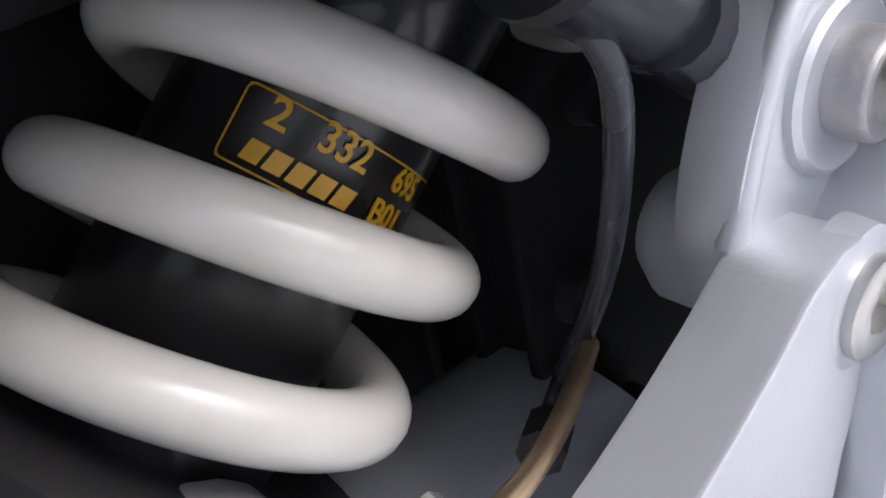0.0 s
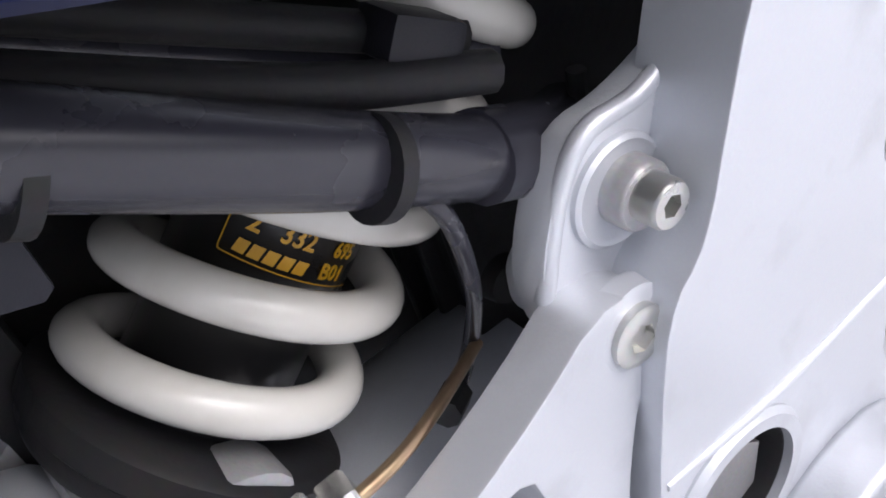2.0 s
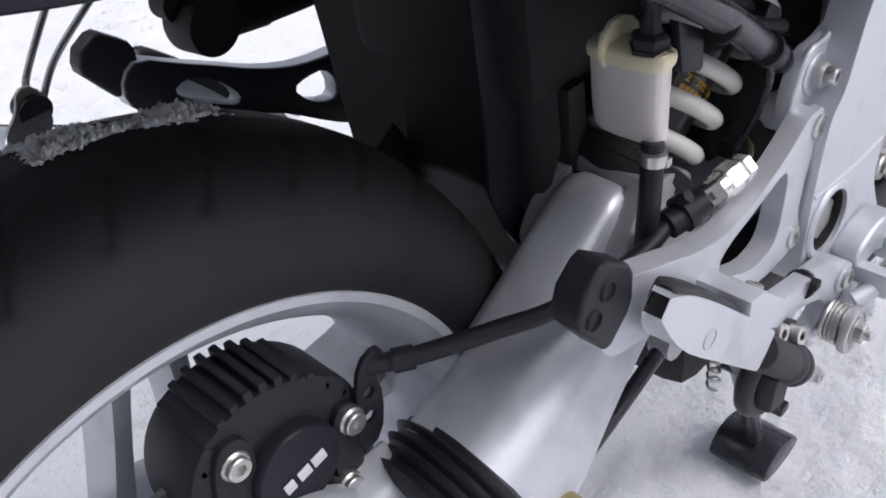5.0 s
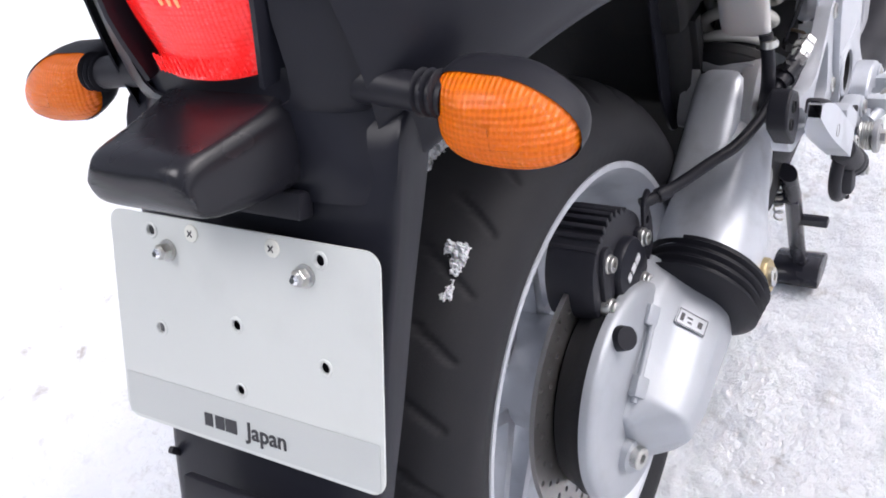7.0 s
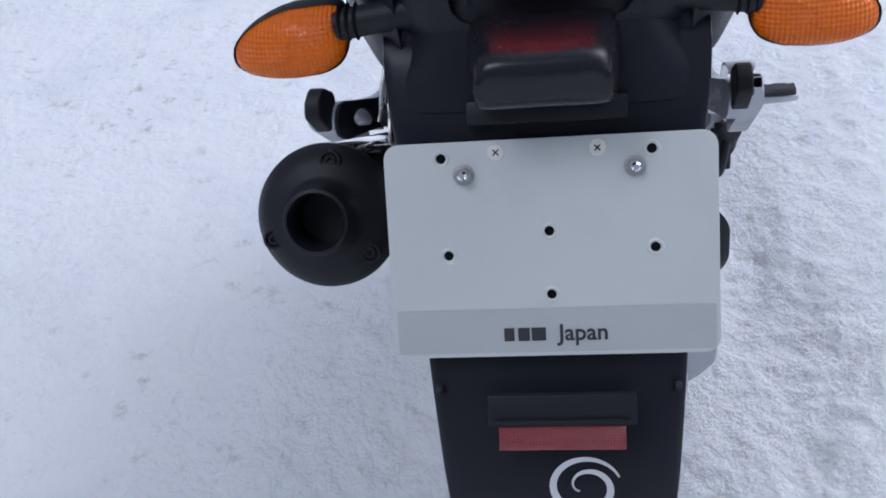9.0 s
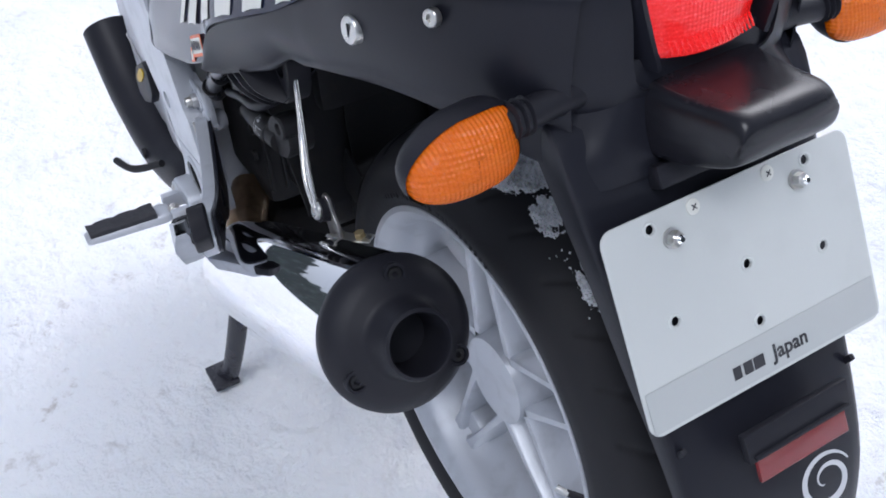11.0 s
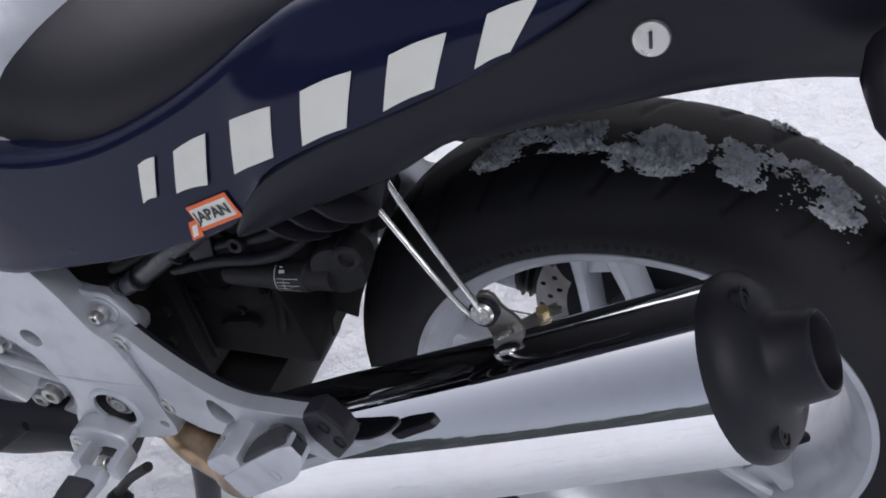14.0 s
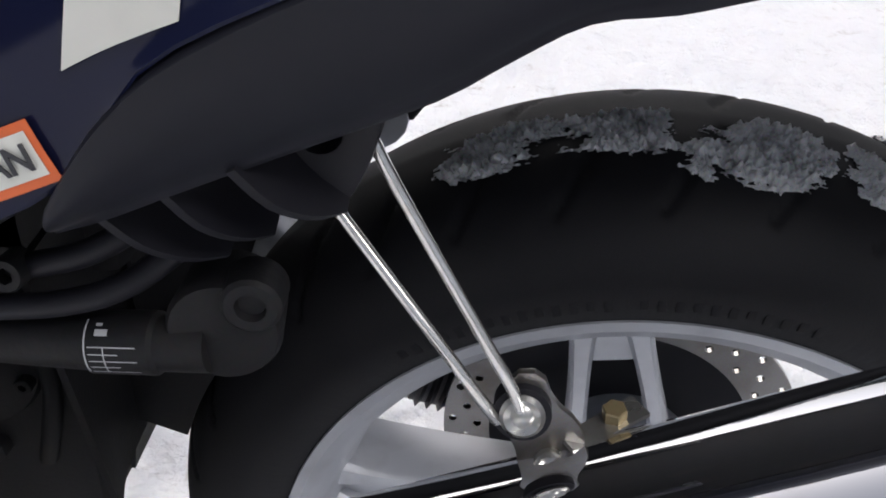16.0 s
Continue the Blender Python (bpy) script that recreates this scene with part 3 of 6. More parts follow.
    arm = part("swinging_arm", bm, SILVER, bike, "silver cast swinging arm")
    # flat-topped horn that carries the shock fork
    rows = []
    for x, z, hy, hn in ((0.222, 0.384, 0.038, 0.034), (0.246, 0.408, 0.034, 0.030), (0.272, 0.433, 0.030, 0.025), (0.298, 0.454, 0.028, 0.022), (0.319, 0.470, 0.027, 0.019), (0.332, 0.478, 0.025, 0.017), (0.340, 0.481, 0.018, 0.011), (0.342, 0.482, 0.001, 0.001)):
        ring = []
        for i in range(37):
            a = 2 * math.pi * i / 36
            k = (abs(math.cos(a)) ** 3.4 + abs(math.sin(a)) ** 3.4) ** (1 / 3.4)
            up = hn * math.sin(a) / k
            ring.append((x - 0.5 * up, -0.120 + hy * math.cos(a) / k, z + 0.85 * up))
        rows.append(ring)
    ridge = sheet(rows)
    bmesh.ops.remove_doubles(ridge, verts=ridge.verts, dist=1e-5)
    part("arm_ridge", ridge, SILVER, arm)
    for y in (-0.085, -0.150):
        out = rounded([(0.285, 0.445), (0.33, 0.488), (0.350, 0.494), (0.385, 0.484), (0.392, 0.466), (0.345, 0.43), (0.31, 0.425)], 2)
        part("shock_fork", slab(out, y - 0.009, y + 0.009, 0.002), CAST, arm)
    part("fork_bridge", block((0.355, -0.117, 0.485), (0.03, 0.07, 0.012), 0.003, Matrix.Rotation(radians(15), 4, "Y")), CAST, arm)
    bolt(arm, (0.335, -0.160, 0.448), (0, -1, 0), 0.010, 0.006, STEEL, "fork_bolt")
    pivot = lathe([(0, 0.021), (0.010, 0.020), (0.012, 0.0185)], (0.1785, -0.194, 0.334), (0, -1, 0.1), 28)
    pv = part("pivot_boss", pivot, GOLD, arm, "yellow-zinc pivot bolt head")
    bolt(pv, (0.1785, -0.207, 0.335), (0, -1, 0.1), 0.0105, 0.004, STEEL, "pivot_bolt")
    # torque strut below
    st = rod([(0.085, -0.125, 0.215), (0.25, -0.130, 0.232), (0.40, -0.135, 0.29)], 0.007, 14)
    strut = part("torque_strut", st, TUBE, bike, "slim alloy strut below the arm")
    for c in ((0.085, -0.125, 0.215), (0.40, -0.135, 0.29)):
        part("strut_eye", lathe([(-0.010, 0.015), (0.010, 0.015)], c, (0, 1, 0), 24), CAST, strut)
    bolt(strut, (0.085, -0.137, 0.215), (0, -1, 0), 0.009, 0.007, STEEL, "strut_bolt", True)


build_drive()


def build_caliper():
    # body follows the rim of the disc
    out = rounded([(-0.012, 0.425), (-0.008, 0.468), (0.012, 0.495), (0.048, 0.503), (0.088, 0.488), (0.114, 0.458), (0.112, 0.430), (0.100, 0.388), (0.082, 0.370), (0.048, 0.408), (0.008, 0.408)], 2)
    cal = part("brake_caliper", slab(out, -0.100, -0.048, 0.005), BLACK, bike, "black two-part brake caliper with cooling fins")
    for i in range(11):
        a = radians(110 - i * 7.2)
        c = Vector((0.006 + 0.0098 * i, -0.075, (0.4755, 0.490, 0.497, 0.501, 0.503, 0.502, 0.498, 0.492, 0.484, 0.472, 0.458)[i]))
        part("cooling_fin", block(c, (0.0055, 0.050, 0.0085), 0.0015, Matrix.Rotation(radians(-18 + 3.6 * i), 4, "Y")), BLACK, cal)
    arm = slab(rounded([(0.000, 0.420), (0.010, 0.487), (0.032, 0.490), (0.038, 0.465), (0.02, 0.422)], 2), -0.105, -0.096, 0.003)
    part("bolt_arm", arm, BLACK, cal)
    arm = slab(rounded([(0.078, 0.382), (0.086, 0.452), (0.106, 0.454), (0.110, 0.432), (0.100, 0.384)], 2), -0.105, -0.096, 0.003)
    part("bolt_arm", arm, BLACK, cal)
    part("piston_cover", lathe([(0, 0.031), (0.012, 0.031), (0.0145, 0.029), (0.015, 0.0)], (0.056, -0.096, 0.438), (0, -1, 0), 40), MATTE, cal)
    for i, w in enumerate((0.0085, 0.0105, 0.0115)):
        bar = block((0.0455 + i * 0.0115, -0.1118, 0.4345 + i * 0.0022), (w * 0.9, 0.0012, 0.0085), 0.0006, Matrix.Rotation(radians(-11), 4, "Y"))
        part("maker_mark", bar, GREYINK, cal, "pale maker's mark as a plain bar")
    for c in ((0.022, -0.098, 0.472), (0.099, -0.1, 0.441), (0.086, -0.1, 0.393), (0.006, -0.1, 0.430)):
        b = lathe([(0, 0.0095), (0.008, 0.0095), (0.009, 0.0085)], c, (0, -1, 0), 20)
        s = part("bolt_sleeve", b, STEEL, cal)
        bolt(s, (c[0], c[1] - 0.008, c[2]), (0, -1, 0), 0.0078, 0.005, STEEL)
    # brake hose with its bracket
    br = slab(rounded([(0.106, 0.448), (0.114, 0.474), (0.130, 0.480), (0.135, 0.470), (0.124, 0.462), (0.128, 0.440), (0.120, 0.408), (0.100, 0.404)], 1), -0.106, -0.102, 0.001, [ring_outline(0.117, 0.449, 0.0045, 12), ring_outline(0.114, 0.430, 0.0045, 12)])
    part("hose_bracket", br, BLACK, cal)
    hose = rod([(0.120, -0.100, 0.466), (0.15, -0.122, 0.466), (0.19, -0.150, 0.472), (0.225, -0.170, 0.475), (0.29, -0.182, 0.477), (0.323, -0.183, 0.483), (0.345, -0.189, 0.488), (0.356, -0.193, 0.490)], 0.0062, 14)
    h = part("brake_hose", hose, BLACK, bike, "black rubber brake hose along the arm")
    part("hose_sleeve", rod([(0.135, -0.112, 0.466), (0.146, -0.120, 0.466)], 0.008, 14), BLACK, h)
    part("hose_sleeve", rod([(0.322, -0.183, 0.483), (0.354, -0.193, 0.490)], 0.0102, 14), BLACK, h)
    clampb = lathe([(0, 0.013), (0.007, 0.013)], (0.332, -0.186, 0.486), (0.97, -0.25, 0.2), 20)
    c = part("hose_clamp", clampb, BLACK, h)
    part("clamp_screw", rod([(0.332, -0.186, 0.497), (0.332, -0.192, 0.504)], 0.004, 8), DEEP, c)
    part("swivel_nut", lathe([(0, 0.0), (0, 0.0100), (0.001, 0.0112), (0.014, 0.0112), (0.015, 0.0100), (0.015, 0.0)], (0.348, -0.1915, 0.489), (0.97, -0.2, 0.15), 6), TUBE, h)
    at, way = (0.3555, -0.1925, 0.4905), (0.97, -0.13, 0.12)
    un = part("union", lathe([(0, 0.0), (0, 0.0096), (0.014, 0.0096), (0.0145, 0.0)], at, way, 32), BRIGHT, h, "bright plated hose union")
    part("union_hexagon", lathe([(0.0135, 0.0), (0.0135, 0.0106), (0.0145, 0.0114), (0.0285, 0.0114), (0.0295, 0.0106), (0.0295, 0.0)], at, way, 6), BRIGHT, un)
    part("union_neck", lathe([(0.029, 0.0078), (0.032, 0.0078)], at, way, 20), CAST, un)
    part("flare_nut", lathe([(0.0315, 0.0), (0.0315, 0.0092), (0.0325, 0.0098), (0.0385, 0.0098), (0.0395, 0.0088), (0.0395, 0.0)], at, way, 6), BRIGHT, un)
    part("brake_pipe", rod([(0.393, -0.196, 0.496), (0.408, -0.192, 0.492), (0.426, -0.183, 0.486), (0.452, -0.165, 0.474)], 0.0020, 10), PIPE, h, "olive plated brake pipe")


build_caliper()


# ---- spring and shock absorber ----
S_O, S_A = Vector((0.4227, -0.1156, 0.5109)), Vector((0.7718, -0.0309, 0.6352)).normalized()
S_N = Vector((-0.45, -0.657, 0.60))
S_N = (S_N - S_A * S_N.dot(S_A)).normalized()
S_T = S_A.cross(S_N)


def build_shock():
    body = lathe([(-0.07, 0.0), (-0.07, 0.0255), (-0.012, 0.0255), (-0.011, 0.0262), (0.084, 0.0262), (0.085, 0.024), (0.14, 0.024), (0.14, 0.0)], S_O, S_A, 48)
    shock = part("shock_absorber", body, LABELBLACK, bike, "black damper inside a white coil spring")
    pts = []
    turns0, turns1 = -2.4, 4.3
    R, wire, pitch = 0.0377, 0.00704, 0.0290
    steps = 300
    for i in range(steps + 1):
        ph = (turns0 + (turns1 - turns0) * i / steps) * 2 * math.pi
        s = pitch * (ph + 4.466) / (2 * math.pi)
        s = max(s, -0.0440)
        pts.append(S_O + S_A * s + (S_N * math.cos(ph) + S_T * math.sin(ph)) * R)
    bm = bmesh.new()
    n, seg, rings = len(pts), 22, []
    for i, p in enumerate(pts):
        t = (pts[min(i + 1, n - 1)] - pts[max(i - 1, 0)]).normalized()
        q = p - S_O
        out = (q - S_A * q.dot(S_A)).normalized()
        v = t.cross(out).normalized()
        rings.append([bm.verts.new(p + out * (wire * math.cos(a)) + v * (wire * math.sin(a))) for a in (2 * math.pi * k / seg for k in range(seg))])
    for r0, r1 in zip(rings, rings[1:]):
        for i in range(seg):
            bm.faces.new((r0[i], r0[(i + 1) % seg], r1[(i + 1) % seg], r1[i]))
    bm.faces.new(rings[0])
    bm.faces.new(rings[-1])
    part("coil_spring", bm, SPRING, shock, "white powder-coated coil spring with worn ends")
    seat = lathe([(-0.076, 0.0), (-0.076, 0.036), (-0.070, 0.0435), (-0.0665, 0.046), (-0.063, 0.046), (-0.0615, 0.048), (-0.0530, 0.0485), (-0.0512, 0.0465), (-0.0505, 0.028)], S_O, S_A, 56)
    part("spring_seat", seat, DEEP, shock)
    neck = lathe([(-0.12, 0.0), (-0.12, 0.022), (-0.084, 0.030)], S_O, S_A, 32)
    part("lower_mount", neck, CAST, shock)
    part("mount_block", block(S_O + S_A * -0.108, (0.055, 0.048, 0.035), 0.006, Matrix.Rotation(radians(-37), 4, "Y")), CAST, shock)
    collar = lathe([(0.085, 0.024), (0.086, 0.0285), (0.105, 0.0285), (0.106, 0.024)], S_O, S_A, 40)
    part("bright_collar", collar, CHROME, shock)
    # wrapped label: amber frame, figures and bars
    def wrap(me, s0, r):
        for v in me.vertices:
            a = v.co.x / r
            v.co = S_O + S_A * (s0 + v.co.y) + (S_N * math.cos(a) + S_T * math.sin(a)) * (r + 0.0004 + v.co.z)
    r = 0.0263
    def stamp(text, size, x, s, parent, squeeze=1.0):
        ob = words("printed_number", text, size, Matrix.Diagonal((squeeze, 1, 1, 1)), AMBERINK, parent)
        for v in ob.data.vertices:
            v.co.x += x
        wrap(ob.data, s, r)
    lab = bmesh.new()

    def strip(bm, x0, x1, s0, s1, slant=0.0, lift=0.0003):
        n = max(1, int(abs(x1 - x0) / 0.0012))
        for i in range(n):
            vs = []
            for u, s in ((i, s0), (i + 1, s0), (i + 1, s1), (i, s1)):
                a = (x0 + (x1 - x0) * u / n + (slant if s == s1 else 0)) / r
                vs.append(bm.verts.new(S_O + S_A * s + (S_N * math.cos(a) + S_T * math.sin(a)) * (r + lift)))
            bm.faces.new(vs)
    for s0, s1 in ((0.0136, 0.0140), (0.0000, 0.0004)):
        strip(lab, -0.0042, 0.0400, s0, s1)
    strip(lab, -0.0052, -0.0048, 0.0010, 0.0130)
    for s0, s1, x0, x1 in ((0.0129, 0.0137, -0.0050, -0.0046), (0.0133, 0.0138, -0.0047, -0.0041), (0.0003, 0.0011, -0.0050, -0.0046), (0.0001, 0.0006, -0.0047, -0.0041)):
        strip(lab, x0, x1, s0, s1)
    frame_ob = part("label_frame", lab, AMBERINK, shock, "amber printed frame on black label")
    stamp("2", 0.0078, 0.0020, 0.0108, frame_ob)
    stamp("332", 0.0078, 0.0142, 0.0111, frame_ob, 0.85)
    stamp("695", 0.0066, 0.0298, 0.0108, frame_ob, 0.8)
    stamp("B01", 0.0066, 0.0285, 0.0040, frame_ob, 0.9)
    for i in range(5):
        bar = bmesh.new()
        x0 = -0.0012 + i * 0.0042
        strip(bar, x0, x0 + 0.0034, 0.0016, 0.0055, 0.0009, 0.00035)
        part("maker_mark", bar, AMBERINK, frame_ob)


build_shock()


# ---- frame plates, footrest carriers and controls, both sides (s = -1 right, +1 left) ----
def shift(points, dx=0.0, dz=0.0):
    return [(x + dx, z + dz) for x, z in points]


def lean(bm, s):
    """The carriers splay outwards towards the rear."""
    for v in bm.verts:
        v.co.y += s * 0.07 * (0.475 - v.co.x)
    return bm


def build_side(s):
    y = lambda v: s * v
    hx, hz, hr = (0.497, 0.392, 0.0265) if s < 0 else (0.527, 0.3805, 0.0255)
    # main frame plate
    out = rounded([(0.466, 0.430), (0.476, 0.480), (0.483, 0.496), (0.492, 0.502), (0.499, 0.513), (0.505, 0.530), (0.518, 0.563), (0.545, 0.61), (0.590, 0.700), (0.625, 0.775), (0.78, 0.775), (0.745, 0.68), (0.700, 0.56), (0.661, 0.506),
                   (0.633, 0.481), (0.602, 0.457), (0.590, 0.427), (0.580, 0.391), (0.585, 0.372), (0.602, 0.340), (0.600, 0.325), (0.560, 0.318), (0.50, 0.335), (0.470, 0.345), (0.456, 0.355), (0.462, 0.391)], 1)
    holes = [ring_outline(0.587, 0.481, 0.0125), ring_outline(hx, hz, hr, 36), ring_outline(0.568, 0.348, 0.0055, 14), ring_outline(0.471, 0.366, 0.0055, 14)]
    plate = part("frame_plate", slab(out, y(0.185), y(0.215), 0.004, holes), SILVER, bike, "silver-painted cast frame side plate", 50)
    even(plate)
    part("plate_rib", rod([(0.469, y(0.2145), 0.429), (0.525, y(0.2152), 0.423), (0.584, y(0.2145), 0.422)], [0.0016, 0.0022, 0.0016], 12), SILVER, plate)
    # swing-arm pivot: ring, dark cup and hexagon plug
    ring = lathe([(-0.004, hr), (0.003, hr), (0.003, hr + 0.005), (0.001, hr + 0.007), (-0.004, hr + 0.007)], (hx, y(0.215), hz), (0, s, 0), 48, close=True)
    part("pivot_ring", ring, SILVER, plate)
    part("pivot_cup", lathe([(-0.012, 0.0), (-0.012, hr - 0.0025), (0.0015, hr - 0.0006), (0.0015, hr - 0.0001), (-0.0135, hr - 0.002), (-0.0135, 0.0)], (hx, y(0.213), hz), (0, s, 0), 40), DEEP, plate)
    plug = bmesh.new()
    x, yy, z = basis((0, s, 0))
    o = Vector((hx, y(0.203), hz))
    lo = [plug.verts.new(o + x * 0.019 * math.cos(a + 0.3) + yy * 0.019 * math.sin(a + 0.3)) for a in (math.pi / 3 * i for i in range(6))]
    hi = [plug.verts.new(v.co + z * 0.008) for v in lo]
    for i in range(6):
        plug.faces.new((lo[i], lo[(i + 1) % 6], hi[(i + 1) % 6], hi[i]))
    plug.faces.new(hi)
    if s < 0:
        part("hexagon_plug", plug, DISC, plate, "", 20)
    else:
        plug.free()
        part("pivot_hub", lathe([(0, 0.0), (0, 0.0165), (0.008, 0.016), (0.009, 0.0135), (0.005, 0.0125), (0.005, 0.0105), (0.010, 0.0095), (0.010, 0.005), (0.006, 0.004), (0.006, 0.0)], (hx, y(0.202), hz), (0, s, 0), 28), CAST, plate)
    # lug for the rear frame with its bolt
    lug = slab(rounded([(0.527, 0.545), (0.500, 0.538), (0.481, 0.540), (0.468, 0.527), (0.458, 0.503), (0.462, 0.478), (0.490, 0.480), (0.512, 0.492), (0.530, 0.52)], 2), y(0.180), y(0.193), 0.003)
    part("frame_lug", lug, SILVER, plate)
    part("lug_rim", rod([(0.531, y(0.191), 0.548), (0.505, y(0.191), 0.538), (0.484, y(0.191), 0.538), (0.471, y(0.191), 0.524), (0.461, y(0.191), 0.500)], 0.0028, 12), SILVER, plate)
    part("lug_boss", lathe([(0, 0.0165), (0.0045, 0.0158), (0.0055, 0.0145), (0.0045, 0.0128), (0.0045, 0.0)], (0.489, y(0.190), 0.518), (0, s, 0), 36), SILVER, plate)
    part("bolt_collar", lathe([(0, 0.0098), (0.008, 0.0096), (0.009, 0.0088)], (0.491, y(0.193), 0.518), (0, s, 0), 24), CAST, plate)
    bolt(plate, (0.491, y(0.202), 0.519), (0, s, 0), 0.0068, 0.008, STEEL, "frame_bolt")
    stub = lathe([(0, 0.0), (0, 0.011), (0.005, 0.0145), (0.018, 0.0145), (0.021, 0.009), (0.021, 0.0)], (0.479, y(0.165), 0.487), (0.0, s, 0), 28)
    part("rubber_stop", stub, SILVER, plate, "silver round boss behind the carrier")

    # passenger footrest carrier
    out = rounded([(0.486, 0.486), (0.480, 0.499), (0.462, 0.503), (0.440, 0.493), (0.414, 0.485), (0.385, 0.480), (0.356, 0.478), (0.330, 0.481), (0.300, 0.491), (0.270, 0.506), (0.243, 0.518), (0.212, 0.534), (0.196, 0.522), (0.190, 0.499),
                   (0.205, 0.480), (0.235, 0.470), (0.268, 0.458), (0.295, 0.447), (0.322, 0.436), (0.345, 0.420), (0.372, 0.404), (0.405, 0.392), (0.430, 0.389), (0.447, 0.387), (0.460, 0.391), (0.464, 0.404), (0.459, 0.420), (0.464, 0.440), (0.472, 0.462), (0.484, 0.473)], 1)
    hole = rounded([(0.330, 0.459), (0.344, 0.466), (0.372, 0.469), (0.402, 0.473), (0.424, 0.476), (0.433, 0.469), (0.430, 0.444), (0.424, 0.421), (0.412, 0.413), (0.388, 0.415), (0.360, 0.429), (0.338, 0.445)], 1)
    if s > 0:  # a smaller window on this side
        hole = rounded([(0.330, 0.459), (0.344, 0.466), (0.362, 0.468), (0.372, 0.452), (0.370, 0.433), (0.354, 0.434), (0.338, 0.445)], 1)
    nest = rounded([(0.229, 0.496), (0.240, 0.503), (0.256, 0.500), (0.274, 0.486), (0.285, 0.468), (0.280, 0.461), (0.262, 0.470), (0.240, 0.482)], 1)
    car = part("footrest_carrier", lean(slab(out, y(0.190), y(0.207), 0.006, [hole, nest]), s), SILVER, bike, "silver cast passenger footrest carrier", 50)
    if s > 0:
        # thin black sheet added to darken the carrier's shaded inner side
        part("inner_liner", lean(slab(out, y(0.1850), y(0.1895), 0.001, [hole, nest]), s), MATTE, car, "added black sheet standing for shade on the inner face")
    even(car)
    for bx, bz in ((0.474, 0.487), (0.451, 0.402)):
        part("bolt_boss", lathe([(0, 0.0142), (0.006, 0.0135), (0.007, 0.0108)], (bx, y(0.2005 + 0.07 * (0.475 - bx)), bz), (0.05, s, 0), 32), SILVER, car)
        bolt(car, (bx, y(0.2065 + 0.07 * (0.475 - bx)), bz), (0, s, 0), 0.0092, 0.004, STEEL)
    end = shift([(0.183, 0.555), (0.190, 0.556), (0.209, 0.541), (0.212, 0.534), (0.211, 0.516), (0.207, 0.509), (0.191, 0.496), (0.185, 0.497), (0.165, 0.526), (0.165, 0.534), (0.170, 0.546)], 0.003, 0.007)
    blk = part("end_block", slab(end, y(0.213), y(0.233), 0.003), BLACK, car, "black plastic end block with two holes", 60)
    even(blk)
    for bx, bz in ((0.191, 0.545), (0.179, 0.533)):
        part("block_hole", lathe([(-0.007, 0.0062), (0, 0.0062), (0.0012, 0.0055), (-0.006, 0.0042), (-0.006, 0.0)], (bx, y(0.2335), bz), (0, s, 0), 16), DEEP, car)
    # folded passenger footrest
    dirv = Vector((0.108, 0, -0.105)).normalized()
    nrm = Vector((dirv.z, 0, -dirv.x)) * -1
    o = Vector((0.216, y(0.246), 0.524))
    rows = []
    for d, w, t, lift in ((0, 0.006, 0.006, 0), (0.012, 0.012, 0.010, -0.001), (0.035, 0.0155, 0.013, -0.003), (0.08, 0.0155, 0.013, -0.004), (0.125, 0.015, 0.013, -0.005), (0.158, 0.014, 0.012, -0.006), (0.168, 0.010, 0.009, -0.006)):
        c = o + dirv * d + nrm * lift
        rows.append([c + nrm * (w * a) + Vector((0, y(t * b), 0)) for a, b in ((-1, -0.8), (-0.85, -1), (0.85, -1), (1, -0.8), (1, 0.8), (0.85, 1), (-0.85, 1), (-1, 0.8), (-1, -0.8))])
    peg = part("passenger_footrest", sheet(rows, None, 0, 2), SILVER, bike, "scuffed silver folding footrest with black rubber")
    rows = []
    for d, w, lift in ((0.006, 0.005, 0.004), (0.012, 0.010, 0.008), (0.04, 0.012, 0.010), (0.08, 0.012, 0.009), (0.100, 0.011, 0.006), (0.108, 0.006, 0.002)):
        c = o + dirv * d + nrm * lift + Vector((0, y(-0.002), 0))
        rows.append([c + nrm * (h * 0.007) + Vector((0, y(w * b), 0)) for h, b in ((-1, -1), (0.6, -1), (1, -0.6), (1, 0.6), (0.6, 1), (-1, 1))])
    part("rubber_pad", sheet(rows, None, 0.0005, 2), PAD, peg)
    part("peg_hole", lathe([(-0.005, 0.007), (0, 0.007), (0.0015, 0.0065), (-0.004, 0.005), (-0.004, 0)], o + dirv * 0.055 + nrm * -0.008 + Vector((0, y(0.0125), 0)), (0, s, 0), 18), CAST, peg)
    lugp = slab([(0.300, 0.470), (0.316, 0.468), (0.350, 0.436), (0.354, 0.424), (0.340, 0.418), (0.318, 0.434), (0.298, 0.452)], y(0.214), y(0.258), 0.003)
    part("hinge_lug", lugp, SILVER, car)
    bolt(car, (0.336, y(0.240), 0.448), (0.5, 0, 0.85), 0.006, 0.003, CAST, "hinge_pin")

    if s > 0:  # this side reaches out round the silencer
        for ob in (car, *car.children, peg, *peg.children):
            for v in ob.data.vertices:
                v.co.y += 0.24 * max(0.0, 0.475 - v.co.x)

    # rider's footrest with hinge and rubber
    mount = slab(rounded([(0.512, 0.342), (0.514, 0.356), (0.546, 0.367), (0.577, 0.362), (0.598, 0.340), (0.609, 0.304), (0.592, 0.298), (0.572, 0.316), (0.560, 0.330), (0.544, 0.336), (0.526, 0.330)], 1), y(0.214), y(0.238), 0.004)
    mp = part("rider_footrest", mount, SILVER, bike, "silver rider footrest with hinge and ribbed rubber", 60)
    even(mp)
